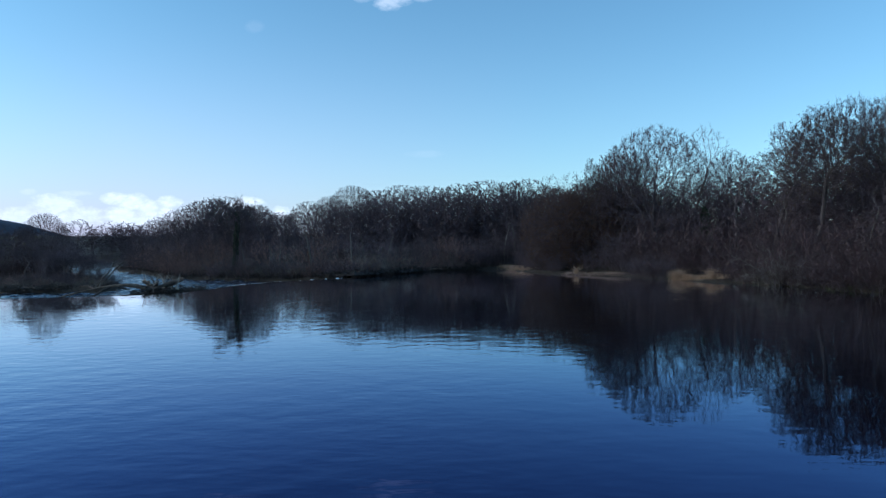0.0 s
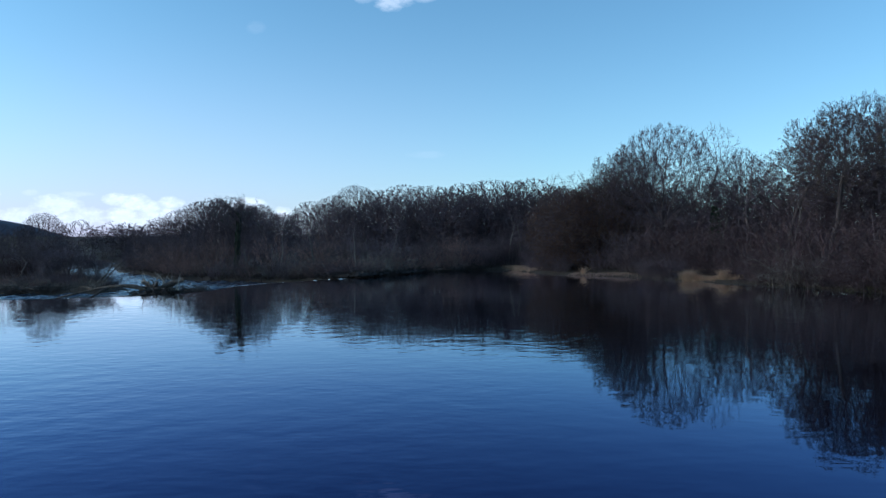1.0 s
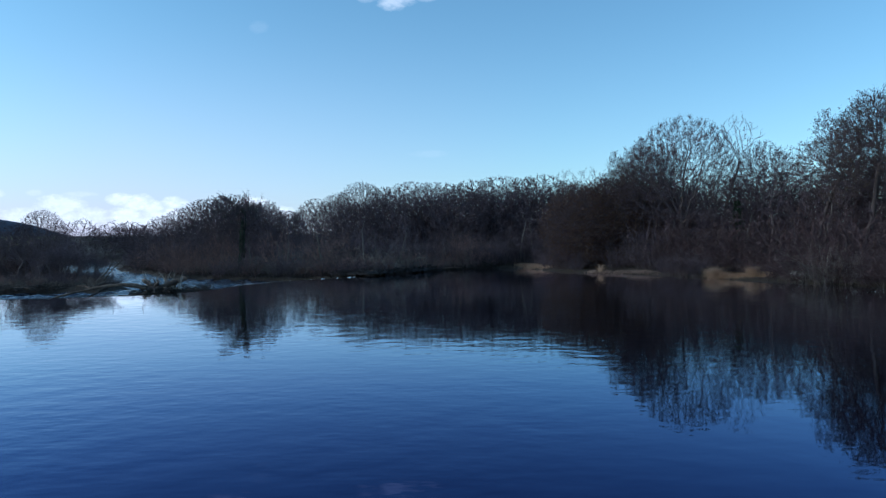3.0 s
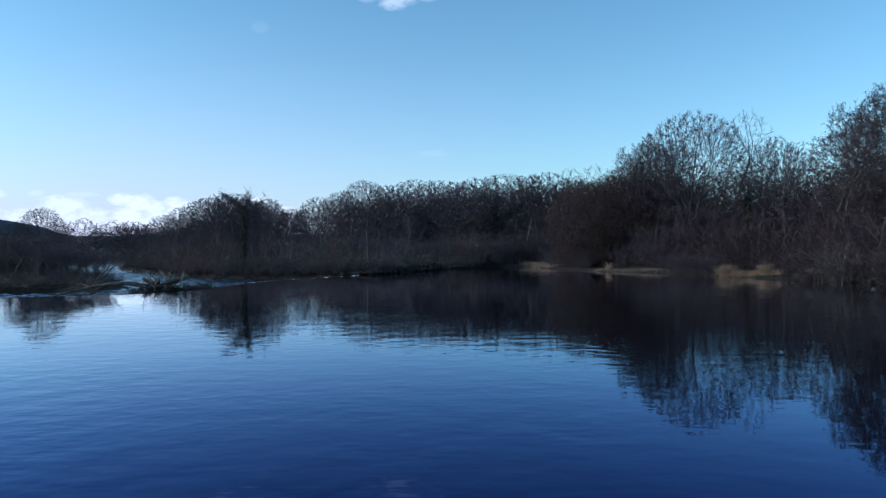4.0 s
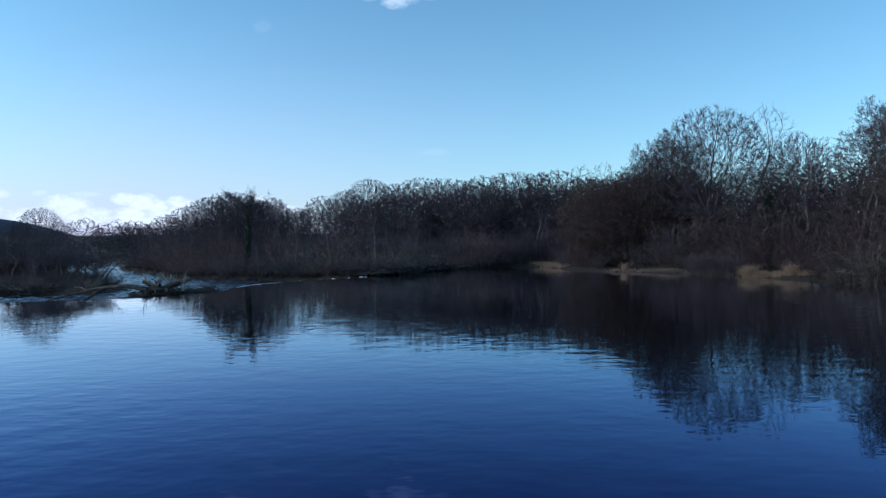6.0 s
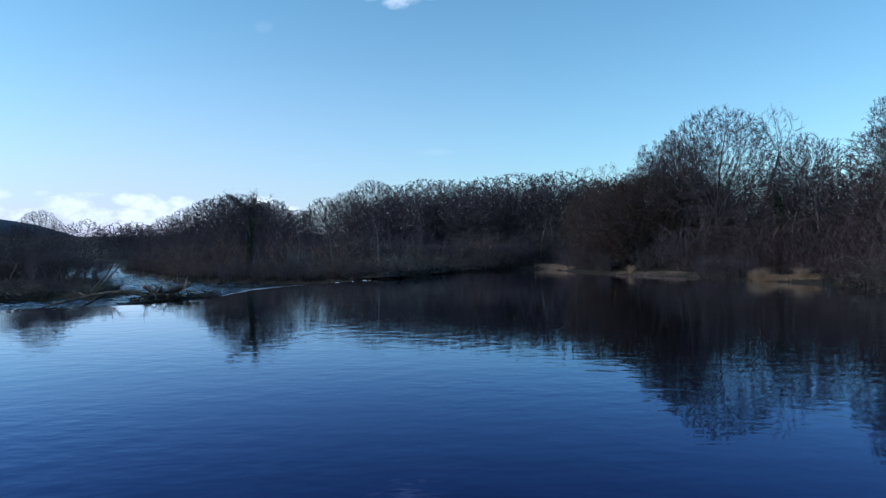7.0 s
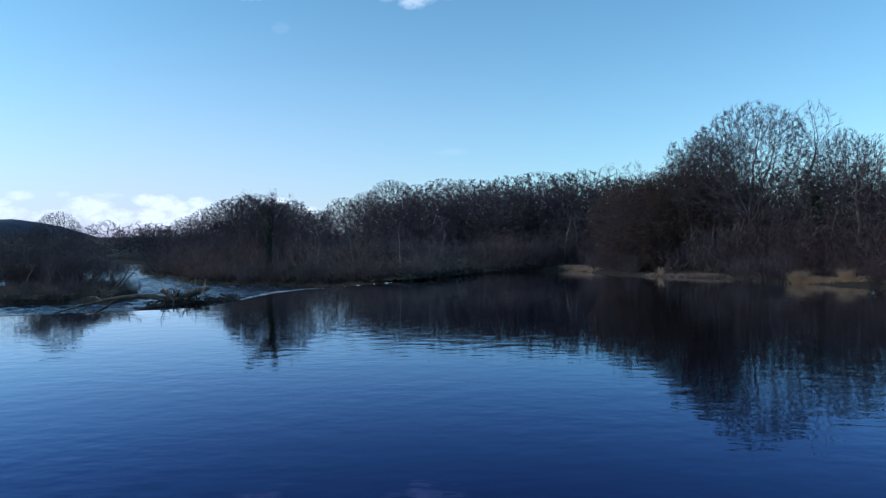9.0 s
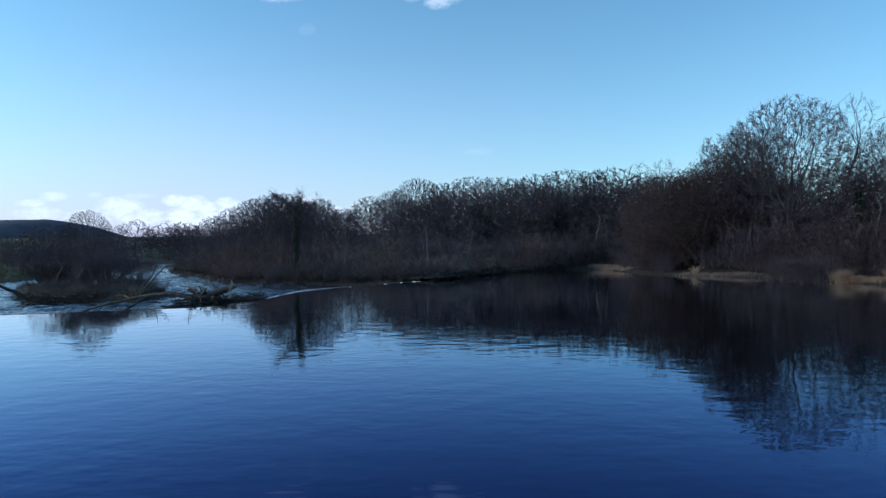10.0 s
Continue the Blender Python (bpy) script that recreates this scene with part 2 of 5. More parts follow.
TWIG_PALE = material("bleached_twigs", (0.105, 0.086, 0.074), (0.21, 0.175, 0.15), 0.6, 0.85, 0, 5, 0.25)
# scrub twigs with the bank's shade put into a darker colour
TWIG_SHADED = material("shaded_twigs", (0.047, 0.028, 0.030), (0.090, 0.054, 0.058), 0.6, 0.85, 0, 5, 0.3)
LEAF_BROWN = material("withered_brown_leaves", (0.085, 0.052, 0.042), (0.150, 0.094, 0.076), 0.8, 0.95, 0, 5, 0.2, spec=0.1)
CATKIN = material("alder_cones", (0.05, 0.035, 0.028), (0.10, 0.07, 0.05), 0.8, 0.85, 0, 5, 0.2)
IVY = material("dark_ivy_leaves", (0.012, 0.018, 0.011), (0.030, 0.042, 0.022), 1.5, 0.55, 0, 5, 0.15)
HOLLY = material("evergreen_leaves", (0.018, 0.032, 0.014), (0.04, 0.06, 0.03), 1.0, 0.6, 0, 5, 0.2)
STRAW = material("dry_straw_grass", (0.46, 0.30, 0.20), (0.70, 0.50, 0.36), 1.5, 0.85, 0, 5, 0.2)
GRASS_BROWN = material("faded_bank_grass", (0.26, 0.175, 0.14), (0.46, 0.33, 0.27), 1.0, 0.9, 0, 5, 0.2)
GRASS_GREEN = material("green_bank_grass", (0.040, 0.044, 0.022), (0.085, 0.084, 0.045), 1.0, 0.85, 0, 5, 0.2)
SEDGE = material("dead_sedge", (0.040, 0.027, 0.023), (0.085, 0.058, 0.048), 1.0, 0.9, 0, 5, 0.2)
DRIFT = material("weathered_driftwood", (0.048, 0.032, 0.026), (0.23, 0.160, 0.122), 2.2, 0.85, 0.6, 16, 0.25)
DRIFT_DARK = material("wet_dark_driftwood", (0.016, 0.012, 0.011), (0.055, 0.041, 0.035), 2.0, 0.6, 0.6, 14, 0.25)
BLEACHED = material("bleached_dead_wood", (0.19, 0.16, 0.137), (0.32, 0.275, 0.235), 2.0, 0.85, 0.4, 14, 0.2)
FOAM = material("white_water_foam", (0.65, 0.70, 0.75), (0.85, 0.88, 0.9), 3.0, 0.7, 0.8, 9, 0.05)
# woods on the far hill, bluish distance haze mixed into the base colour
HILL = material("hazed_wooded_hill", (0.045, 0.045, 0.064), (0.082, 0.082, 0.108), 0.02, 1.0, 0.3, 0.15, 0.0)


def let_through(m, share):
    """Thin leaves also glow with the light from behind them."""
    N, L = m.node_tree.nodes, m.node_tree.links
    b = N["Principled BSDF"]
    thin, mix = N.new("ShaderNodeBsdfTranslucent"), N.new("ShaderNodeMixShader")
    L.new(b.inputs["Base Color"].links[0].from_socket, thin.inputs["Color"])
    mix.inputs[0].default_value = share
    L.new(b.outputs[0], mix.inputs[1])
    L.new(thin.outputs[0], mix.inputs[2])
    L.new(mix.outputs[0], N["Material Output"].inputs["Surface"])


for leafy in (LEAF_BROWN, STRAW, GRASS_BROWN):
    let_through(leafy, 0.45)
GROUND = ground_material()
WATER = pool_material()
RAPIDS = water_material("rapid_water", (0.006, 0.010, 0.022), 0.22, (0.04, 0.11, 0.06), 0.52, 0.68, 2.6)
WEIR_WATER = water_material("weir_water", (0.01, 0.02, 0.05), 0.7, (0.03, 0.03, 0.012), 0.40, 0.56, 2.8)


# ---- mesh helpers ----
class Buf:
    """Collects vertices and faces of one mesh."""

    def __init__(self):
        self.v, self.f, self.n = [], [], 0

    def add(self, verts, faces):
        verts = np.asarray(verts, float).reshape(-1, 3)
        self.v.append(verts)
        self.f.extend([tuple(int(i) + self.n for i in f) for f in faces])
        self.n += len(verts)

    def tube(self, pts, radii, sides, cap=True):
        pts = np.asarray(pts, float)
        n = len(pts)
        d = np.gradient(pts, axis=0)
        d /= np.linalg.norm(d, axis=1, keepdims=True) + 1e-9
        ref = np.array([0.0, 0.0, 1.0]) if abs(d[0][2]) < 0.9 else np.array([1.0, 0.0, 0.0])
        a = np.cross(d, ref)
        a /= np.linalg.norm(a, axis=1, keepdims=True) + 1e-9
        b = np.cross(d, a)
        ang = np.arange(sides) * 2 * math.pi / sides
        ring = a[:, None] * np.cos(ang)[None, :, None] + b[:, None] * np.sin(ang)[None, :, None]
        v = pts[:, None] + ring * np.asarray(radii, float)[:, None, None]
        faces = []
        for i in range(n - 1):
            for j in range(sides):
                k = (j + 1) % sides
                faces.append((i * sides + j, i * sides + k, (i + 1) * sides + k, (i + 1) * sides + j))
        if cap:
            faces.append(tuple(range(sides)))
            faces.append(tuple(range((n - 1) * sides, n * sides))[::-1])
        self.add(v.reshape(-1, 3), faces)

    def spikes(self, p0, p1, width, rng):
        """Thin tapering blades from p0 to p1, one triangle each."""
        p0, p1 = np.asarray(p0), np.asarray(p1)
        side = np.cross(p1 - p0, rng.normal(size=p0.shape))
        side /= np.linalg.norm(side, axis=1, keepdims=True) + 1e-9
        w = np.broadcast_to(np.asarray(width, float), (len(p0),))[:, None] * 0.5
        v = np.stack([p0 - side * w, p0 + side * w, p1], 1).reshape(-1, 3)
        n = len(p0)
        self.v.append(v)
        self.f.extend(map(tuple, (np.arange(3 * n).reshape(-1, 3) + self.n).tolist()))
        self.n += 3 * n

    def leaves(self, p, size, rng):
        """Small four-cornered leaves turned every way."""
        p = np.asarray(p)
        n = len(p)
        a = rng.normal(size=(n, 3))
        a /= np.linalg.norm(a, axis=1, keepdims=True)
        b = np.cross(a, rng.normal(size=(n, 3)))
        b /= np.linalg.norm(b, axis=1, keepdims=True)
        s = (size * rng.uniform(0.6, 1.3, n))[:, None]
        v = np.stack([p - a * s, p - b * s * 0.6, p + a * s, p + b * s * 0.6], 1).reshape(-1, 3)
        self.v.append(v)
        self.f.extend(map(tuple, (np.arange(4 * n).reshape(-1, 4) + self.n).tolist()))
        self.n += 4 * n

    def mesh(self, name, mat, smooth=False):
        me = bpy.data.meshes.new(name)
        me.from_pydata(np.concatenate(self.v).tolist() if self.v else [], [], self.f)
        me.materials.append(mat)
        if smooth:
            me.polygons.foreach_set("use_smooth", [True] * len(me.polygons))
        me.update()
        return me


def part(name, buf, mat, parent=None, label="", smooth=False):
    """One mesh object, under a thing or a part."""
    ob = new(name, buf.mesh(name, mat, smooth))
    ob.parent = parent
    return tagged(ob, label) if label else ob


def unit(v):
    """A vector of length one."""
    return v / (np.linalg.norm(v) + 1e-9)


def swing(d, angle, rng):
    """The direction d turned by an angle towards a random side."""
    side = unit(np.cross(d, rng.normal(size=3)))
    return unit(d * math.cos(angle) + side * math.sin(angle))


def stem(start, d, length, segs, wobble, lift, rng):
    """A crooked polyline."""
    pts, p, d = [np.array(start, float)], np.array(start, float), np.array(d, float)
    for _ in range(segs):
        d = unit(d + rng.normal(size=3) * wobble + np.array([0, 0, lift]))
        p = p + d * length / segs
        pts.append(p)
    return np.array(pts)


def along(pts, t):
    """The place and direction at a fraction of a polyline."""
    x = t * (len(pts) - 1)
    i = min(int(x), len(pts) - 2)
    return pts[i] + (pts[i + 1] - pts[i]) * (x - i), unit(pts[i + 1] - pts[i])


# ---- ground, water ----
POOL = [(38, -150), (36.5, 0), (34, 30), (31.7, 47.8), (30.0, 54.8), (27.9, 59.2), (26.2, 64.3), (23.4, 68), (21.8, 72.5), (21.3, 76.9),
        (18.9, 79.8), (15.3, 83.5), (12.6, 91), (10.2, 103), (5.6, 104.5), (1.7, 101), (-2, 96), (-4.7, 90)]
BANK_END = [(-4.7, 90), (-6.2, 85.5), (-8.1, 81.2), (-9.8, 78.3)]
CREST = [(-10.6, 77.0), (-15.5, 69), (-18.3, 62), (-18.6, 55.5), (-20.3, 49.4), (-24, 48), (-28, 46), (-40, 41), (-62, 32)]
LOWER = [(-11.2, 78.0), (-14.5, 80.5), (-17.5, 83), (-20.5, 84), (-27, 85.5), (-35, 90), (-44, 105), (-56, 122), (-76, 160), (-92, 195), (-100, 218), (-114, 216),
         (-103, 190), (-84, 136), (-74, 113), (-66, 93), (-70, 80), (-110, 60), (-110, 32), (-62, 32)]
ISLET = [(-41.2, 64.2), (-39, 62.4), (-36, 61.8), (-31.4, 62.6), (-31.4, 66.5), (-36, 72), (-43.5, 83), (-46.5, 88), (-54, 89), (-54, 82), (-45, 71)]
LOW = -0.65
WATERS = [POOL + BANK_END[1:] + CREST + [(-62, -150)], LOWER + CREST[::-1]]


def outline_distance(px, py, poly):
    """Signed distance to a closed outline, positive inside."""
    best = np.full(px.shape, 1e9)
    inside = np.zeros(px.shape, bool)
    for (x0, y0), (x1, y1) in zip(poly, poly[1:] + poly[:1]):
        dx, dy = x1 - x0, y1 - y0
        t = np.clip(((px - x0) * dx + (py - y0) * dy) / (dx * dx + dy * dy + 1e-9), 0, 1)
        best = np.minimum(best, np.hypot(px - x0 - t * dx, py - y0 - t * dy))
        cross = ((y0 > py) != (y1 > py)) & (px < dx * (py - y0) / (dy if abs(dy) > 1e-9 else 1e-9) + x0)
        inside ^= cross
    return np.where(inside, best, -best)


def ramp01(x, a, b):
    t = np.clip((x - a) / (b - a), 0, 1)
    return t * t * (3 - 2 * t)


def waviness(x, y):
    return (np.sin(x * 0.37 + 1.3 * np.sin(y * 0.21)) + np.sin(y * 0.43 + 1.1 * np.sin(x * 0.29)) + 0.6 * np.sin(x * 1.1 + y * 0.7)) / 2.6


def land_height(x, y):
    x, y = np.asarray(x, float), np.asarray(y, float)
    wet = np.maximum(outline_distance(x, y, WATERS[0]), outline_distance(x, y, WATERS[1]))
    wet = np.minimum(wet, -outline_distance(x, y, ISLET))
    d = -wet + 0.35 * waviness(x * 2.1, y * 2.1)
    low = ramp01(outline_distance(x, y, WATERS[1]), -8, 0)
    bank = 0.45 * (1 - np.exp(-np.maximum(d, 0) / 1.1)) + 0.5 * ramp01(d, 2, 14) + 0.12 * waviness(x, y) * ramp01(d, 0.3, 3)
    h = np.where(d > 0, bank - low * 0.45 * (1 - ramp01(d, 3, 9)), np.maximum(-1.8, d * 0.5) - 0.05)
    rise = 3.0 * ramp01(y, 112, 190) * ramp01(x, -60, -20) + 2.5 * ramp01(x + 0.25 * (y - 60), 46, 90) * ramp01(y, -40, 60)
    rise += 10.5 * ramp01(y, 190, 420)
    return h + np.where(d > 0, rise * ramp01(d, 3, 20), 0)


def axis(lo, hi, fine_lo, fine_hi, step, grow=1.28):
    mid = list(np.arange(fine_lo, fine_hi + step / 2, step))
    s, x = step, mid[-1]
    while x < hi:
        s *= grow
        x += s
        mid.append(min(x, hi))
    s, x = step, mid[0]
    while x > lo:
        s *= grow
        x -= s
        mid.insert(0, max(x, lo))
    return np.array(mid)


def build_ground():
    xs, ys = axis(-4000, 4000, -70, 60, 0.7), axis(-4000, 4000, 40, 125, 0.7)
    gx, gy = np.meshgrid(xs, ys)
    gz = land_height(gx, gy)
    b = Buf()
    i = np.arange((len(xs)) * (len(ys))).reshape(gx.shape)
    quads = np.stack([i[:-1, :-1], i[:-1, 1:], i[1:, 1:], i[1:, :-1]], -1).reshape(-1, 4)
    b.add(np.stack([gx, gy, gz], -1).reshape(-1, 3), quads.tolist())
    tagged(part("ground", b, GROUND, smooth=True), "brown winter river banks of leaf litter and mud", "ground", kind="structure")


build_ground()


def sheet(name, outline, z, mat, label):
    b = Buf()
    b.add([(x, y, z) for x, y in outline], [tuple(range(len(outline)))])
    ob = part(name, b, mat)
    return tagged(ob, label, "water", kind="structure")


pool_far = [(45, -150), (45, 60), (34, 72), (26, 86), (16, 112), (2, 110), (-3, 98)]
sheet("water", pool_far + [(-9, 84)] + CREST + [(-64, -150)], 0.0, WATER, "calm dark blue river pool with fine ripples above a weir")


def build_rapids():
    """The broken water below the weir, in standing waves."""
    xs, ys = axis(-170, -2, -72, -6, 0.36), axis(40, 240, 42, 76, 0.36, 1.03)
    gx, gy = np.meshgrid(xs, ys)
    gz = np.zeros(gx.shape)
    rng = np.random.default_rng(9)
    for k in range(26):
        a = rng.normal(2.2, 0.8)
        ln = rng.uniform(0.9, 3.2)
        gz += ln * 0.019 * np.sin((gx * math.cos(a) + gy * math.sin(a)) * 2 * math.pi / ln + rng.uniform(0, 6.3) + 1.2 * np.sin(gx * rng.uniform(0.1, 0.5) + gy * rng.uniform(0.1, 0.5)))
    patch = 0.55 + 0.45 * waviness(gx * 0.5, gy * 0.5)
    gz = LOW + gz * patch
    i = np.arange(gx.size).reshape(gx.shape)
    quads = np.stack([i[:-1, :-1], i[:-1, 1:], i[1:, 1:], i[1:, :-1]], -1)
    cx, cy = (gx[:-1, :-1] + gx[1:, 1:]) / 2, (gy[:-1, :-1] + gy[1:, 1:]) / 2
    keep = (outline_distance(cx, cy, WATERS[1]) > -2.5) & (outline_distance(cx, cy, WATERS[0]) < -0.9)
    b = Buf()
    b.add(np.stack([gx, gy, gz], -1).reshape(-1, 3), quads[keep].tolist())
    tagged(part("water_lower", b, RAPIDS, smooth=True), "shallow broken river water running below the weir", "water", kind="structure")


build_rapids()


def build_weir():
    """The rounded lip of the weir and the water sliding down its face."""
    b = Buf()
    rng = np.random.default_rng(5)
    pts = np.array(CREST[:-1], float)
    fine = []
    for a, c in zip(pts[:-1], pts[1:]):
        k = max(2, int(np.linalg.norm(c - a) / 0.35))
        fine += [a + (c - a) * t for t in np.linspace(0, 1, k, endpoint=False)]
    fine = np.array(fine)
    for _ in range(6):
        fine[1:-1] = (fine[:-2] + fine[2:] + 2 * fine[1:-1]) / 4
    tan = np.gradient(fine, axis=0)
    tan /= np.linalg.norm(tan, axis=1, keepdims=True)
    side = np.stack([tan[:, 1], -tan[:, 0]], 1)        # downstream
    side *= np.sign((side * np.array([-1.0, 0.6])).sum(1, keepdims=True))
    prof = [(-0.5, 0.006), (-0.15, 0.004), (0.3, -0.012), (1.0, -0.053), (1.8, -0.114), (2.8, -0.20), (4.0, -0.30), (5.2, -0.40), (5.7, -0.47), (6.3, -0.69)]
    run_out = np.interp(fine[:, 0], [-20.5, -18.6, -16.5, -13, -10.6], [0.3, 0.36, 1, 1, 0.3])      # the apron is longest in mid-river
    rows = []
    for k, (o, z) in enumerate(prof):
        jig = rng.normal(size=len(fine)) * 0.016 * (3 < k < 9)
        jig = (jig + np.roll(jig, 1)) * 0.7
        wob = o * (1 + 0.08 * np.sin(np.arange(len(fine)) * 0.31) * (k > 4)) * run_out
        rows.append(np.column_stack([fine + side * wob[:, None] if np.ndim(wob) else fine + side * wob, z + jig]))
    n = len(fine)
    for name, some, mat, label in (("weir_lip", rows[:5], WATER, "smooth dark lip of water bending over a low weir"), ("weir_water", rows[4:], WEIR_WATER, "thin foaming water sliding down a low weir")):
        b = Buf()
        v = np.stack(some, 0)
        i = np.arange(len(some) * n).reshape(len(some), n)
        quads = np.stack([i[:-1, :-1], i[:-1, 1:], i[1:, 1:], i[1:, :-1]], -1).reshape(-1, 4)
        b.add(v.reshape(-1, 3), quads.tolist())
        tagged(part(name, b, mat, smooth=True), label, "weir", kind="structure")
    return fine, side


crest_line, crest_side = build_weir()


def build_hill():
    b = Buf()
    xs = np.linspace(-1500, -350, 60)
    ys = np.linspace(900, 1700, 20)
    gx, gy = np.meshgrid(xs, ys)
    along_x = 1 - ramp01(gx, -830, -720)
    gz = 56 * along_x * np.exp(-((gy - 1250) / 300) ** 2) * (0.86 + 0.14 * np.cos((gx + 780) / 170)) + 3 * waviness(gx / 9, gy / 9) * along_x
    i = np.arange(gx.size).reshape(gx.shape)
    quads = np.stack([i[:-1, :-1], i[:-1, 1:], i[1:, 1:], i[1:, :-1]], -1).reshape(-1, 4)
    b.add(np.stack([gx, gy, gz + 6], -1).reshape(-1, 3), quads.tolist())
    tagged(part("hill", b, HILL, smooth=True), "distant dark wooded hill ridge with haze in its colour", "hill", kind="structure")


build_hill()


# ---- trees ----
TALL = {}
RNG = np.random.default_rng(11)


def bow(p, q, up, wobble, segs, rng):
    """A limb from p that leaves steeply and bends over to q."""
    p, q = np.asarray(p, float), np.asarray(q, float)
    ln = np.linalg.norm(q - p)
    mid = p + (q - p) * 0.45 + np.array([0, 0, up * ln])
    t = np.linspace(0, 1, segs + 1)[:, None]
    pts = (1 - t) ** 2 * p + 2 * t * (1 - t) * mid + t ** 2 * q
    pts[1:] += rng.normal(size=(segs, 3)) * wobble * ln * np.linspace(0.3, 1, segs)[:, None]
    return pts


def crown_points(rng, n, mid, axes, floor, lobes):
    """Places spread through a rounded crown, thicker towards its edge; with lobes the outline is uneven."""
    out = []
    if lobes:
        d = rng.normal(size=(lobes, 3))
        d /= np.linalg.norm(d, axis=1, keepdims=True)
        d[:, 2] = np.where(d[:, 2] < -0.3, -d[:, 2], d[:, 2])
        heads = d * rng.uniform(0.35, 0.66, (lobes, 1))
        sizes = rng.uniform(0.30, 0.44, lobes)
    while len(out) < n:
        d = rng.normal(size=3)
        d *= rng.uniform() ** 0.24 / np.linalg.norm(d)
        if lobes:
            k = rng.integers(lobes)
            d = heads[k] + d * sizes[k]
        p = mid + d * axes
        if p[2] > floor:
            out.append(p)
    return np.array(out)


def colonize(rng, trunk, goals, step, kill, tropism, wander, rounds=90):
    """Branches that grow from the trunk towards the goals until each one is reached. Gives the nodes and their parents."""
    nodes, parents = [np.array(p) for p in trunk], [-1] + list(range(len(trunk) - 1))
    gap = np.linalg.norm(goals[:, None] - np.array(trunk)[None], axis=2)
    near, dist = gap.argmin(1), gap.min(1)
    alive, idle = np.ones(len(goals), bool), np.zeros(len(goals), int)
    for _ in range(rounds):
        if not alive.any():
            break
        pos = np.array(nodes)
        pull = goals[alive] - pos[near[alive]]
        pull /= np.linalg.norm(pull, axis=1, keepdims=True) + 1e-9
        # the trunk may send out several limbs at one height, each to its own side
        side = np.floor((np.arctan2(pull[:, 1], pull[:, 0]) / (2 * math.pi) + 0.5 + near[alive] * 0.382) * 4).astype(int) % 4
        key = near[alive] * 4 + np.where(near[alive] < len(trunk), side, 0)
        keys, slot = np.unique(key, return_inverse=True)
        total = np.zeros((len(keys), 3))
        np.add.at(total, slot, pull)
        who = keys // 4
        d = total
        d /= np.linalg.norm(d, axis=1, keepdims=True) + 1e-9
        d += rng.normal(size=d.shape) * wander + np.array([0, 0, tropism])
        d /= np.linalg.norm(d, axis=1, keepdims=True)
        fresh = pos[who] + d * step
        first = len(nodes)
        nodes.extend(fresh)
        parents.extend(int(i) for i in who)
        gap = np.linalg.norm(goals[:, None] - fresh[None], axis=2)
        closer = gap.min(1) < dist
        near = np.where(closer, first + gap.argmin(1), near)
        idle = np.where(closer, 0, idle + 1)
        dist = np.minimum(dist, gap.min(1))
        alive &= (dist > kill) & (idle < 10)
    return np.array(nodes), np.array(parents)


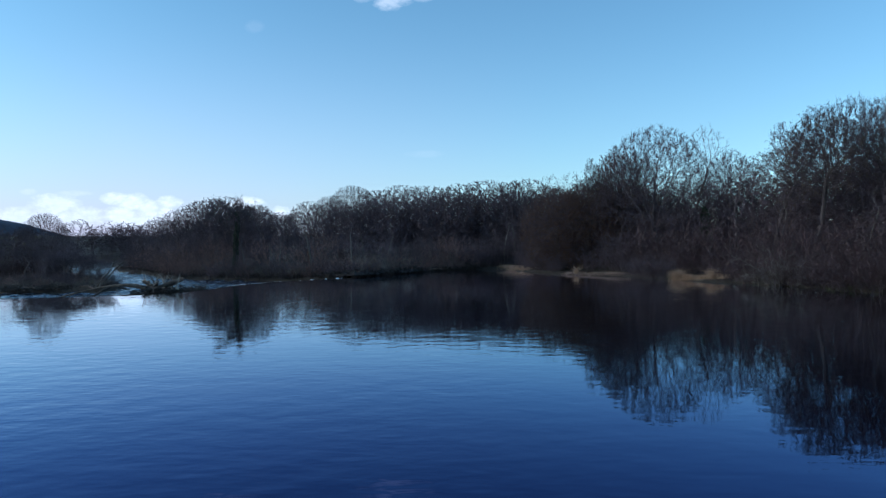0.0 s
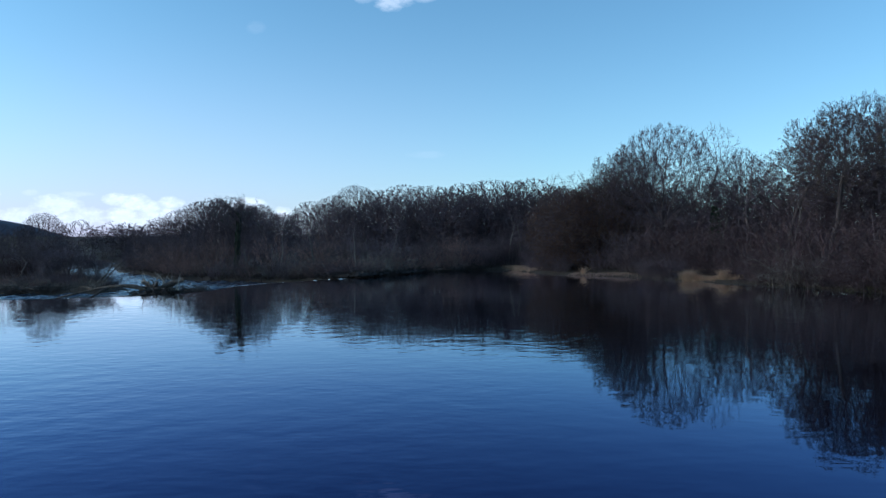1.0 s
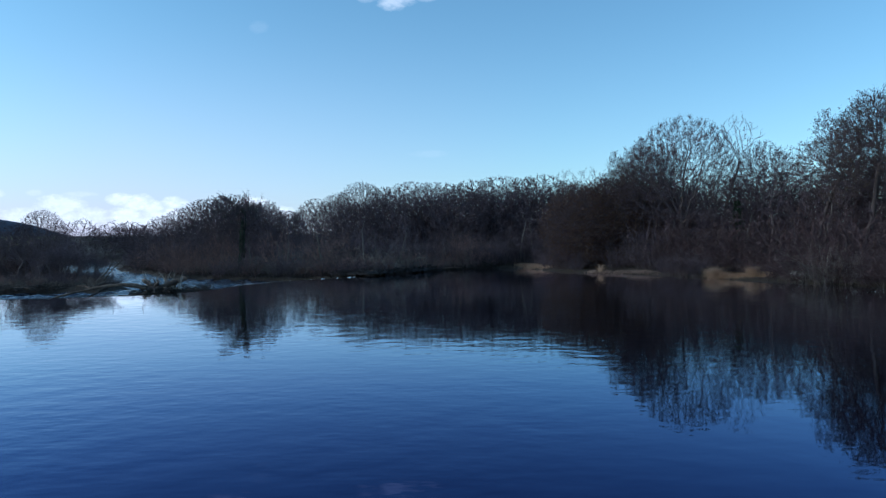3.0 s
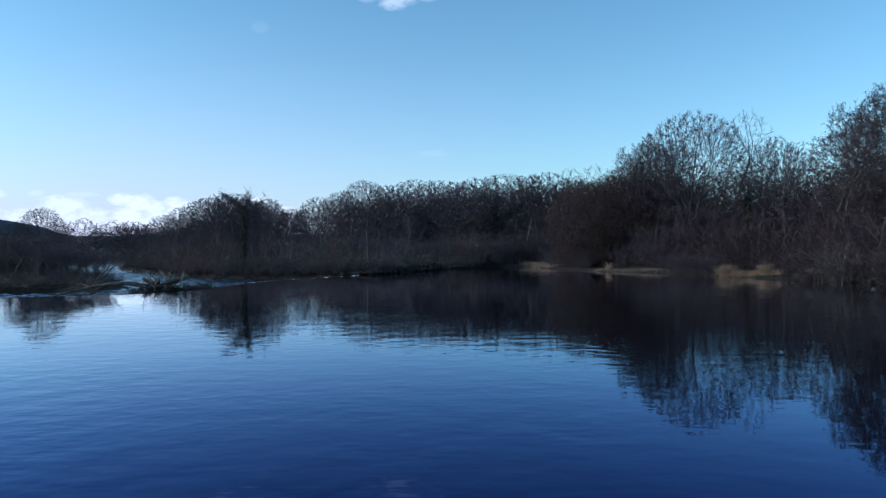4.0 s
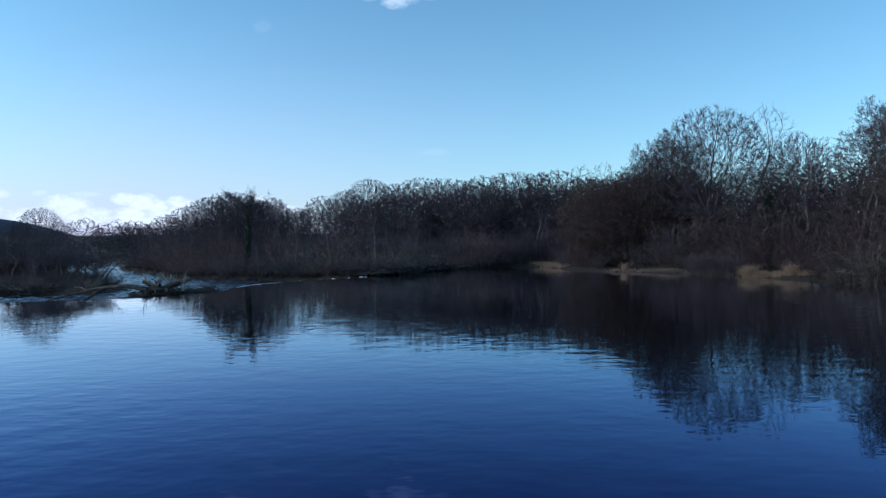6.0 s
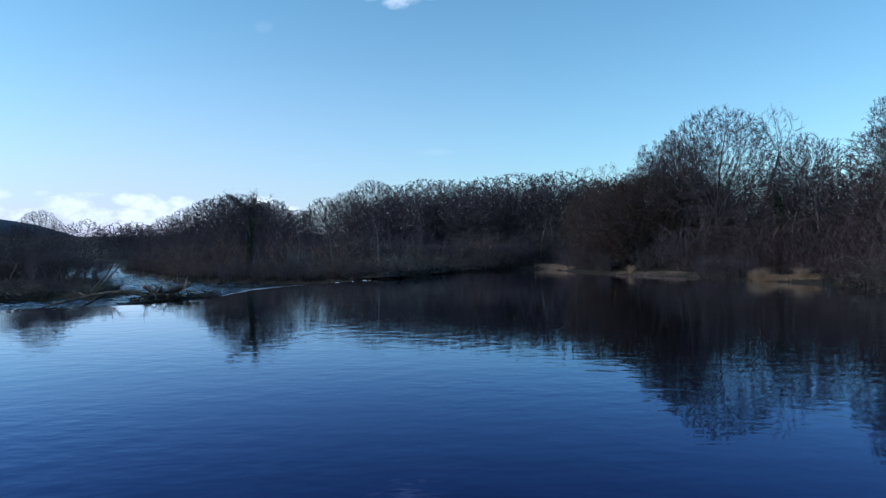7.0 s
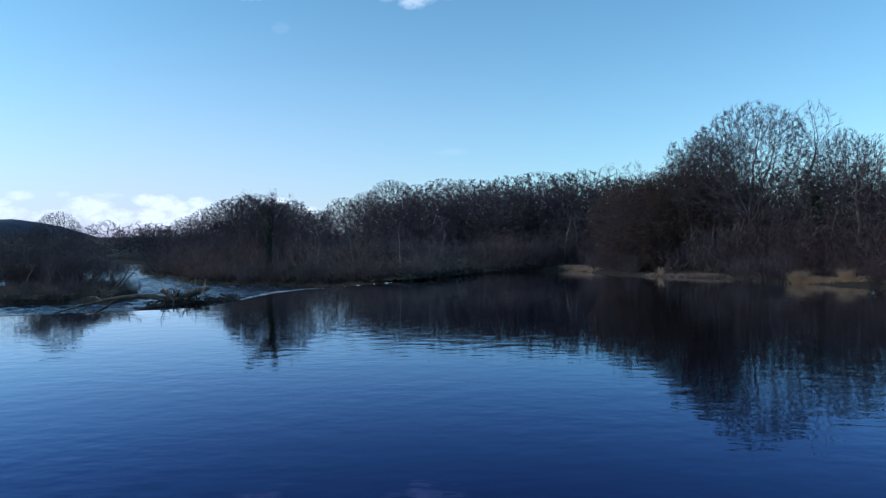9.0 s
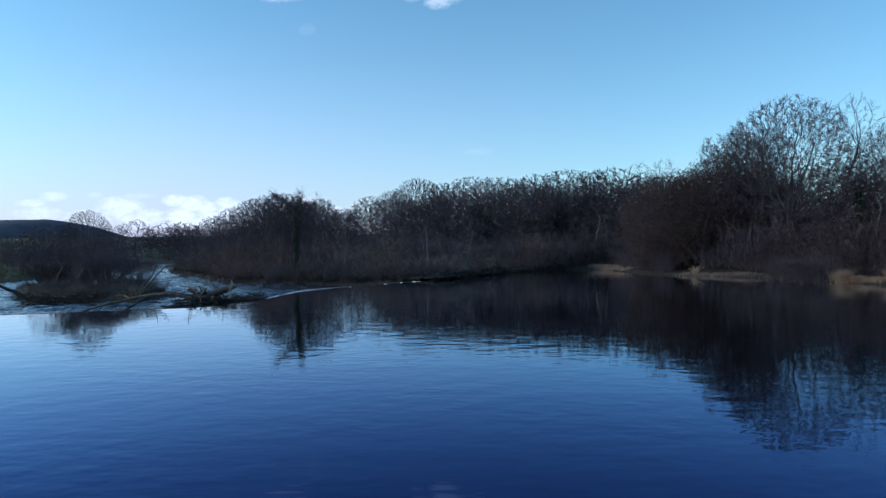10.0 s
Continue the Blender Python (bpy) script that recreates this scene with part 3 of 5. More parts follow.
def make_tree(name, label, seed, height, girth, goals=700, centre=0.6, wide=0.36, deep=0.40, clear=0.2, fork=0.6, lobes=0, step=0.45, kill=0.8, tropism=0.06, wander=0.16,
              per=3, twig=0.7, twig_w=0.026, hairs=1, spread=0.42, reach=7, leaves=0, leaf_mat=None, leaf_size=0.08, clump=0.18, bark=BARK, twigs=TWIG, lean=0.0, wobble=0.055, simple=False, droop=0.0):
    """A bare broad-leaved tree: tapered trunk, limbs that divide until they fill a rounded crown, and fine twigs (with old leaves)."""
    rng = np.random.default_rng(seed)
    root = tagged(new(name), label, "tree")
    trunk = stem((0, 0, -0.3), unit(np.array([lean, 0, 1.0])), height * fork + 0.3, max(5, int(height * fork / step)), wobble, 0.08, rng)
    mid = np.array([trunk[-1][0] * 0.7, trunk[-1][1] * 0.7, height * centre])
    axes = np.array([wide, wide, deep]) * height
    pos, up = colonize(rng, trunk, crown_points(rng, goals, mid, axes, height * clear, lobes), step, kill, tropism - droop, wander)
    n = len(pos)
    size, kids = np.zeros(n), [[] for _ in range(n)]
    for i in range(n - 1, -1, -1):
        size[i] = size[i] if kids[i] else 1.0
        if up[i] >= 0:
            kids[up[i]].append(i)
            size[up[i]] += size[i]
    r = girth * (size / size[0]) ** (math.log(girth / 0.008) / math.log(size[0]))
    crown, joined = Buf(), Buf()
    thin_lo, thin_hi, thin_w, tips = [], [], [], []
    todo = [(0, -1)]
    while todo:
        start, before = todo.pop()
        chain, i = ([before] if before >= 0 else []) + [start], start
        while kids[i]:
            order = sorted(kids[i], key=lambda c: -size[c])
            for c in order[1:]:
                todo.append((c, i))
            i = order[0]
            chain.append(i)
        pts, rad = pos[chain], r[chain].copy()
        if before >= 0:
            rad[0] = rad[1]
        if before < 0:
            rad[0] *= 1.4
            b = Buf()
            b.tube(pts, np.maximum(rad, 0.01), 8)
            bole = part("trunk", b, bark, root, smooth=True)
        elif rad[0] > (0.04 if simple else 0.03):
            b = joined if simple or rad[0] < 0.22 * girth else Buf()
            b.tube(pts, rad, 3 if simple or rad[0] < 0.05 else 5, False)
            if b is not joined:
                part("limb", b, bark, bole, smooth=True)
        else:
            thin_lo.extend(pts[:-1])
            thin_hi.extend(pts[1:] + (pts[1:] - pts[:-1]) * 0.25)
            thin_w.extend(np.maximum(rad[:-1] * 2, twig_w * 1.25))
        tips.extend(k for k in chain[1:] if size[k] < reach)
    if joined.n:
        tagged(part("small_limb", joined, bark, bole, smooth=True), kind="stuff")
    if thin_lo:
        crown.spikes(np.array(thin_lo), np.array(thin_hi), np.array(thin_w), rng)
    idx = np.repeat(np.array(tips), per)
    base = pos[idx] - pos[up[idx]]
    base /= np.linalg.norm(base, axis=1, keepdims=True) + 1e-9
    lo = pos[up[idx]] + (pos[idx] - pos[up[idx]]) * rng.uniform(0.1, 1.0, len(idx))[:, None]
    outward = (lo - mid) / axes
    outward /= np.linalg.norm(outward, axis=1, keepdims=True) + 1e-9
    dirs = base * 0.6 + outward * 0.6 + rng.normal(size=(len(idx), 3)) * spread + np.array([0, 0, 0.16 - droop * 2])
    dirs /= np.linalg.norm(dirs, axis=1, keepdims=True)
    tl = twig * rng.uniform(0.45, 1.15, len(idx))[:, None]
    hi = lo + dirs * tl
    crown.spikes(lo, hi, twig_w, rng)
    for _ in range(hairs):
        s0 = lo + (hi - lo) * rng.uniform(0.2, 0.75, len(idx))[:, None]
        d5 = dirs + rng.normal(size=dirs.shape) * 0.5
        d5 /= np.linalg.norm(d5, axis=1, keepdims=True)
        crown.spikes(s0, s0 + d5 * tl * 0.6, twig_w * 0.8, rng)
    part("crown", crown, twigs, root)
    if leaves:
        heads = hi[rng.integers(0, len(hi), max(1, leaves // 7))]
        lb = Buf()
        lb.leaves(heads[rng.integers(0, len(heads), leaves)] + rng.normal(size=(leaves, 3)) * clump, leaf_size, rng)
        part("foliage", lb, leaf_mat, root)
    TALL[root.name] = float(np.percentile(hi[:, 2], 99.7))
    return root


def make_shrub(name, label, seed, height, width, stems=24, twigs=TWIG_RED, bark=BARK, droop=0.0, n2=6, n3=7, twig=0.6, twig_w=0.03, stem_r=0.035, hairs=1):
    """A many-stemmed bare shrub fanning out from its foot."""
    rng = np.random.default_rng(seed)
    root = tagged(new(name), label, "shrub")
    crown = Buf()
    lo, di, a2, b2 = [], [], [], []
    for g in range(3):
        sb = Buf()
        for i in range(stems // 3):
            a = rng.uniform(0, 2 * math.pi)
            r0 = rng.uniform(0, 0.3) * width
            out = rng.uniform(0.05, 0.8)
            d = unit(np.array([math.cos(a) * out, math.sin(a) * out, 1.0]))
            ln = height * rng.uniform(0.6, 1.05)
            s = stem((math.cos(a) * r0, math.sin(a) * r0, -0.3), d, ln, 5, 0.13, 0.03 - droop, rng)
            sb.tube(s, stem_r * rng.uniform(0.6, 1.3) * np.linspace(1, 0.2, len(s)), 3, False)
            for j in range(n2):
                u = rng.uniform(0.15, 0.98)
                q, dq = along(s, u)
                d2 = swing(dq, radians(rng.uniform(20, 60)), rng)
                l2 = ln * 0.38 * rng.uniform(0.5, 1.2) * (1.15 - 0.6 * u)
                e2 = q + unit(d2 + np.array([0, 0, 0.1 - droop])) * l2
                a2.append(q)
                b2.append(e2)
                for k in range(n3):
                    lo.append(q + (e2 - q) * rng.uniform(0.1, 1.0))
                    di.append(d2)
        part("stem", sb, bark, root, smooth=True)
    crown.spikes(np.array(a2), np.array(b2), twig_w * 1.5, rng)
    lo, di = np.array(lo), np.array(di)
    d = di + rng.normal(size=di.shape) * 0.5 + np.array([0, 0, 0.1 - droop])
    d /= np.linalg.norm(d, axis=1, keepdims=True)
    tl = twig * rng.uniform(0.5, 1.2, len(lo))[:, None]
    crown.spikes(lo, lo + d * tl, twig_w, rng)
    for _ in range(hairs):
        s0 = lo + d * tl * 0.5
        d5 = d + rng.normal(size=d.shape) * 0.6
        d5 /= np.linalg.norm(d5, axis=1, keepdims=True)
        crown.spikes(s0, s0 + d5 * tl * 0.6, twig_w * 0.8, rng)
    part("crown", crown, twigs, root)
    TALL[root.name] = float(np.percentile((lo + d * tl)[:, 2], 99.5))
    return root


def make_ivy_tree(seed=41, height=10.0):
    """A straight trunk wrapped in ivy from its foot to a small clumped head."""
    rng = np.random.default_rng(seed)
    root = tagged(new("ivy_tree"), "bare riverside tree with an ivy-wrapped dark trunk", "tree")
    trunk = stem((0, 0, -0.3), (0.01, 0, 1), height * 0.9, 9, 0.02, 0.05, rng)
    b = Buf()
    b.tube(trunk, 0.26 * np.linspace(1.2, 0.3, len(trunk)), 8)
    part("trunk", b, BARK_DARK, root, smooth=True)
    ivy = Buf()
    n = 3200
    t = rng.uniform(0.0, 0.97, n)
    base = np.array([along(trunk, k)[0] for k in t])
    a = rng.uniform(0, 2 * math.pi, n)
    r = (0.27 + 0.12 * np.sin(t * 23) * np.sin(a + t * 9) + 0.12 * rng.uniform(0, 1, n)) * (1.1 - 0.35 * t)
    ivy.leaves(base + np.column_stack([np.cos(a) * r, np.sin(a) * r, rng.normal(size=n) * 0.1]), 0.10, rng)
    part("ivy", ivy, IVY, root, "dark evergreen ivy sleeve")
    head = Buf()
    tw = Buf()
    ends = []
    for i in range(32):
        p, _ = along(trunk, rng.uniform(0.55, 0.98))
        az_ = i * 2.4
        goal = np.array([math.cos(az_) * rng.uniform(0.8, 3.2), math.sin(az_) * rng.uniform(0.8, 3.2), height * rng.uniform(0.72, 1.0)])
        lb = Buf()
        limb = bow(p, goal, 0.1, 0.05, 5, rng)
        lb.tube(limb, 0.06 * np.linspace(1, 0.25, len(limb)), 4, False)
        part("limb", lb, BARK_DARK, root, smooth=True)
        for k in range(9):
            q, dq = along(limb, rng.uniform(0.45, 1.0))
            e = q + swing(dq, radians(rng.uniform(20, 70)), rng) * rng.uniform(0.4, 1.0)
            ends.append(e)
            tw.spikes(np.repeat(q[None], 8, 0), e + rng.normal(size=(8, 3)) * 0.3, 0.034, rng)
    ends = np.array(ends)
    part("crown", tw, TWIG, root)
    pick = ends[rng.integers(0, len(ends), 90)]
    head.leaves(pick[rng.integers(0, len(pick), 800)] + rng.normal(size=(800, 3)) * 0.22, 0.07, rng)
    part("foliage", head, IVY, root)
    TALL[root.name] = height
    return root


def make_conifer(seed=42, height=9.0):
    """A narrow evergreen with drooping whorls of needle sprays."""
    rng = np.random.default_rng(seed)
    root = tagged(new("conifer_tree"), "dark narrow evergreen conifer among bare trees", "tree")
    b = Buf()
    b.tube([(0, 0, -0.3), (0, 0, height * 0.5), (0, 0, height)], [0.16, 0.09, 0.01], 7)
    part("trunk", b, BARK_DARK, root, smooth=True)
    c = Buf()
    for i in range(150):
        t = rng.uniform(0.05, 1)
        z = height * (0.06 + 0.92 * t)
        r = (1 - t) * height * 0.21 + 0.12
        a = rng.uniform(0, 2 * math.pi)
        tip = np.array([math.cos(a) * r, math.sin(a) * r, z - 0.22 * r])
        p0 = np.array([0, 0, z])
        k = 26
        f = rng.uniform(0.25, 1.0, k)[:, None]
        lo = p0 + (tip - p0) * f
        d = (tip - p0) / r * 0.25 + rng.normal(size=(k, 3)) * 0.13 + np.array([0, 0, -0.1])
        c.spikes(lo, lo + d, 0.075, rng)
    part("foliage", c, HOLLY, root)
    TALL[root.name] = height
    return root


KINDS = {}
USED = set()
GROUPS = {"overhang": "bushes over the water", "wood": "trees of the river wood", "wood2": "trees of the river wood", "wood3": "trees of the river wood", "fill": "young trees under the wood", "oak": "oaks on the banks", "oak2": "oaks on the banks",
          "willow": "willows along the shore", "scrub": "scrub along the banks", "thorn": "thorn scrub along the bank", "pale": "birches by the water", "alder": "alders on the bank", "ash": "ash trees on the bank"}


def foot(x, y):
    return float(land_height(np.array([x]), np.array([y]))[0])


def plant(kind, x, y, height, turn=None, wide=1.0):
    """Sets one tree of a kind on the ground, scaled to a height."""
    proto = KINDS[kind]
    turn = RNG.uniform(0, 360) if turn is None else turn
    s = height / TALL[proto.name]
    m = Matrix.Translation((x, y, foot(x, y))) @ pose(0, 0, 0, 0, 0, turn) @ Matrix.Diagonal((s * wide, s * wide, s, 1))
    tagged(proto, group=GROUPS.get(kind, ""))
    if kind in USED:
        return copy_thing(proto, m @ Matrix.Diagonal([1 / k for k in proto.scale] + [1]))
    USED.add(kind)
    proto.matrix_basis = m
    return proto


KINDS["oak"] = make_tree("oak_tree", "bare spreading oak with a rounded twiggy crown", 21, 16, 0.27, goals=4400, centre=0.58, wide=0.4, deep=0.42, clear=0.3, fork=0.3, lobes=0, step=0.25, kill=0.28, twig=0.55, twig_w=0.027, per=3, hairs=1, tropism=0.14, spread=0.42, reach=9)
KINDS["oak2"] = make_tree("oak_tree", "large bare oak with crooked forking limbs", 31, 16, 0.27, goals=4400, centre=0.6, wide=0.38, deep=0.4, clear=0.32, fork=0.34, lobes=0, step=0.25, kill=0.28, wander=0.24, twig=0.55, twig_w=0.027, per=3, hairs=1, tropism=0.1, spread=0.42, reach=9)
KINDS["ash"] = make_tree("ash_tree", "tall bare ash with upswept grey branches", 22, 17, 0.2, goals=3000, centre=0.64, wide=0.26, deep=0.36, clear=0.26, fork=0.6, lobes=0, step=0.26, kill=0.3, tropism=0.2, twig=0.55, twig_w=0.027, per=3, spread=0.4, hairs=1, reach=14)
KINDS["slim"] = make_tree("slender_tree", "slender bare young tree with fine upright twigs", 23, 16, 0.12, goals=1080, centre=0.66, wide=0.15, deep=0.34, clear=0.26, fork=0.7, step=0.27, kill=0.38, tropism=0.3, twig=0.5, twig_w=0.022, per=2, spread=0.28, hairs=1)
KINDS["alder"] = make_tree("alder_tree", "dark leafless alder clustered with old cones", 24, 15, 0.18, goals=3200, centre=0.60, wide=0.27, deep=0.40, clear=0.2, fork=0.62, lobes=12, step=0.25, kill=0.3, tropism=0.1, wander=0.22, twig=0.5, twig_w=0.03, per=3,
                           leaves=9500, leaf_mat=CATKIN, leaf_size=0.05, bark=BARK_DARK, clump=0.09, wobble=0.07, hairs=1, spread=0.5)
KINDS["beech"] = make_tree("beech_tree", "broad beech holding withered brown leaves to the ground", 25, 11, 0.18, goals=1620, centre=0.48, wide=0.45, deep=0.50, clear=0.03, fork=0.6, step=0.34, kill=0.45, twig=0.8, per=2,
                           leaves=19000, leaf_mat=LEAF_BROWN, leaf_size=0.092, clump=0.42, bark=BARK_DARK, twig_w=0.05)
KINDS["wood"] = make_tree("woodland_tree", "densely twigged bare woodland tree", 26, 13, 0.14, goals=3000, wide=0.36, deep=0.44, centre=0.56, clear=0.12, fork=0.55, lobes=0, step=0.28, kill=0.35, twig=0.5, twig_w=0.062, per=2, simple=True, hairs=0, spread=0.36, tropism=0.12, reach=40)
KINDS["wood2"] = make_tree("woodland_tree", "bare woodland tree with a domed dense crown", 27, 13, 0.14, goals=3000, wide=0.38, deep=0.4, centre=0.60, clear=0.14, fork=0.5, step=0.28, kill=0.35, twig=0.5, twig_w=0.062, per=2, simple=True, hairs=0, spread=0.36, tropism=0.12, lobes=0, reach=40)
KINDS["wood3"] = make_tree("woodland_tree", "straight-stemmed bare woodland tree with upright twigs", 37, 14, 0.14, goals=3000, wide=0.29, deep=0.42, centre=0.58, clear=0.14, fork=0.6, lobes=0, step=0.28, kill=0.35, tropism=0.12, twig=0.5, twig_w=0.062, per=2, simple=True, spread=0.36, hairs=0, reach=40)
KINDS["fill"] = make_tree("young_tree", "bushy bare young tree in the wood's understorey", 38, 9, 0.07, goals=410, wide=0.42, deep=0.48, centre=0.5, clear=0.04, fork=0.5, step=0.41, kill=0.57, twig=0.6, twig_w=0.07, per=3, simple=True, hairs=0, reach=9, spread=0.36)
KINDS["pale"] = make_tree("birch_tree", "thin pale-barked birch with sparse fine twigs", 28, 9, 0.10, goals=310, wide=0.15, deep=0.30, centre=0.68, clear=0.4, fork=0.75, step=0.27, kill=0.38, bark=BARK_PALE, wobble=0.08, droop=0.06, per=2, twig=0.5, twig_w=0.02)
KINDS["crooked"] = make_tree("crooked_tree", "crooked bare tree with twisted open branches", 29, 12, 0.16, goals=1300, wide=0.36, deep=0.38, clear=0.3, fork=0.5, lobes=7, step=0.27, kill=0.32, wander=0.4, wobble=0.13, per=3, twig=0.45, twig_w=0.027, hairs=1)
KINDS["willow"] = make_shrub("willow_shrub", "russet bare willow thicket on the river bank", 31, 4.5, 4.5, 30, n3=5, twig_w=0.038)
KINDS["scrub"] = make_shrub("scrub_bush", "tangled grey-brown leafless scrub", 32, 4.5, 5.0, 27, twigs=TWIG, n3=5, twig_w=0.038)
# copy of the scrub in the shade-darkened twig colour
KINDS["thorn"] = make_shrub("thorn_bush", "dense leafless scrub at the water, shade painted into its twigs", 34, 4.5, 5.0, 27, twigs=TWIG_SHADED, bark=BARK_DARK, n3=5, twig_w=0.038)
KINDS["tangle"] = make_shrub("overhanging_bush", "bleached bare bush with arching boughs over the water", 33, 4.0, 4.0, 18, twigs=TWIG_PALE, bark=TWIG_PALE, droop=0.27, n2=7, n3=4, stem_r=0.045, twig_w=0.022)
KINDS["overhang"] = make_shrub("overhanging_bush", "dark leafless bush arching down over the river", 36, 3.0, 3.6, 18, twigs=TWIG_SHADED, bark=BARK_DARK, droop=0.2, n2=6, n3=5, stem_r=0.03, twig_w=0.034)
KINDS["ivy"] = make_ivy_tree()
KINDS["conifer"] = make_conifer()

# the skyline: kind, x, y, height of its top over the river, width factor
SKYLINE = [
    # main island and the wood behind it
    ("wood2", -70.0, 172, 11.4, 1.2), ("wood", -65.5, 172, 13.2, 1.2), ("wood2", -61.0, 173, 15.4, 1.25), ("wood2", -57.0, 172, 16.2, 1.25), ("wood2", -52.5, 171, 16.4, 1.2), ("wood", -50.5, 174, 14.2, 1.2),
    ("wood2", -39.5, 121, 11.3, 1.0), ("wood2", -35.5, 125, 11.4, 1.05), ("wood", -33.6, 122, 10.8, 0.95), ("wood2", -47.0, 200, 14.0, 1.2), ("wood", -43.0, 206, 14.4, 1.2), ("wood2", -51.5, 204, 14.4, 1.2),
    ("wood2", -27.4, 141, 13.1, 1.1), ("oak", -22.6, 142, 14.2, 1.0), ("oak2", -17.5, 141, 16.2, 1.0), ("wood2", -13.0, 139, 15.2, 1.2),
    ("wood2", -8.2, 136, 15.9, 1.3), ("wood2", -3.6, 135, 15.6, 1.3), ("wood", 1.0, 136, 15.4, 1.3), ("wood3", 5.0, 136, 16.3, 1.4), ("wood3", 9.0, 135, 16.6, 1.4), ("wood3", 13.0, 136, 16.5, 1.4),
    ("wood", 17.5, 134, 16.8, 1.3), ("slim", 20.3, 128, 17.2, 1.3), ("slim", 23.8, 128, 17.6, 1.3), ("wood3", 28, 126, 15.5, 1.3), ("wood", 33, 124, 15.0, 1.2), ("wood2", 39, 122, 14.0, 1.2),
    # right bank
    ("beech", 15.6, 91, 10.9, 1.05), ("beech", 20.2, 90, 11.6, 1.05), ("beech", 25.6, 91, 11.2, 1.05), ("alder", 18.8, 88, 14.6, 0.8), ("alder", 22.3, 88.5, 15.8, 0.85), ("crooked", 24.6, 87, 16.0, 0.9), ("oak", 27.0, 84.5, 18.2, 0.95),
    ("slim", 31.9, 84, 18.2, 1.3), ("ash", 35.0, 82, 15.0, 0.9), ("conifer", 31.2, 80, 8.4, 1.0), ("crooked", 33.6, 76, 13.8, 0.8), ("alder", 32.6, 66.6, 15.2, 0.95), ("alder", 34.6, 62.8, 16.0, 0.95),
    ("oak", 42.2, 69, 18.4, 0.9), ("ash", 45.0, 68, 18.2, 1.0), ("oak2", 48.5, 69, 18.5, 1.0), ("alder", 41.0, 62, 15.0, 0.9), ("ash", 44.5, 60, 16.0, 1.0), ("oak", 49, 61, 17.0, 1.0),
    ("wood", 41.0, 55, 13.0, 1.0), ("oak2", 46.0, 52, 16.0, 1.0), ("wood2", 42.0, 45, 13.0, 1.0), ("oak", 46.0, 38, 15.0, 1.0),
    # islet
    ("oak2", -50.0, 86, 7.9, 0.9), ("slim", -46.5, 85, 6.0, 1.5), ("crooked", -52.6, 85, 6.6, 1.2), ("slim", -47.5, 80, 5.2, 1.5),
    ("wood2", -28.8, 94.5, 9.6, 0.85), ("wood", -24.6, 94.0, 9.3, 0.85), ("ivy", -26.2, 87.6, 9.5, 0.95), ("wood2", -31.9, 97, 8.9, 0.9), ("wood2", -22.0, 96, 8.2, 0.9), ("wood2", -26.6, 99, 9.8, 0.95), ("wood", -34.5, 101, 7.6, 0.9),
]
for kind, x, y, top, w in SKYLINE:
    plant(kind, x, y, top - foot(x, y), None, w)

# woodland between the skyline and the shore, and behind it
for i in range(40):
    x, y = -50 + 84 * (i + RNG.uniform(0, 1)) / 40, RNG.uniform(106, 132)
    if y < 113 and 2 < x < 16:
        y += 9
    if abs(x + 0.298 * y) < 2.5 and y < 119 or abs(x + 0.240 * y) < 3:
        continue
    plant("fill", x, y, RNG.uniform(0.65, 0.95) * (6.8 + 0.11 * (x + 45)), None, 1.2)
for i in range(20):
    x = -24 + 64 * i / 19
    plant("fill" if i % 3 else "wood", x, 150 + 4 * (i % 2), 13.2 + 0.055 * (x + 30) - foot(x, 150), None, 1.2)
for i in range(15):
    x = -20 + 42 * (i + RNG.uniform(0.1, 0.9)) / 15
    plant(("wood", "wood2", "wood3")[i % 3], x, RNG.uniform(119, 126), RNG.uniform(9.0, 10.6) + 0.06 * (x + 24), None, 1.15)
for i in range(26):
    x = 14 + 46 * (i + RNG.uniform(0, 1)) / 26
    plant("fill", x, RNG.uniform(93, 114), RNG.uniform(7.5, 10), None, 1.2)
for i in range(24):
    y = 50 + 42 * (i + RNG.uniform(0, 1)) / 24
    x = np.interp(y, [40, 48, 60, 70, 80, 92], [40, 38.5, 36, 32, 28, 21])
    plant("fill", x + RNG.uniform(0, 9), y, RNG.uniform(6.5, 9.5), None, 1.15)

for x, y, top in ((24, 93, 11.5), (28.5, 92, 12.0), (33, 91, 11.0), (37.5, 89, 11.5), (41, 84, 11.0), (45, 80, 12.0), (49, 78, 12.5), (39, 78, 9.5), (36, 86, 9.0), (53, 74, 12.5), (30, 97, 10.0), (42, 95, 10.5), (39.5, 66.5, 10), (44.5, 75, 11), (50, 74, 12)):
    plant(str(RNG.choice(["wood", "wood2"])), x, y, top + 1.2 - foot(x, y), None, 1.35)

# thickets along the island's shore
ISLAND_X = [-60, -50, -44, -35, -27, -20, -16, -12, -9, -5, -2, 2, 6]
ISLAND_Y = [132, 115.5, 107.5, 91.6, 86.0, 84.6, 83.4, 81.4, 82.5, 91.0, 97.3, 103, 107]
for i in range(30):
    x = -58 + 62 * i / 29 + RNG.uniform(-0.6, 0.6)
    front = np.interp(x, ISLAND_X, ISLAND_Y)
    plant(str(RNG.choice(["willow", "willow", "scrub"])), x, front + RNG.uniform(-0.6, 0.8) - 0.7 * (x < -13), RNG.uniform(2.0, 3.4), None, 1.2)
    plant(str(RNG.choice(["scrub", "willow"])), x + RNG.uniform(-1, 1), front + RNG.uniform(3.5, 8), RNG.uniform(3.8, 5.6))
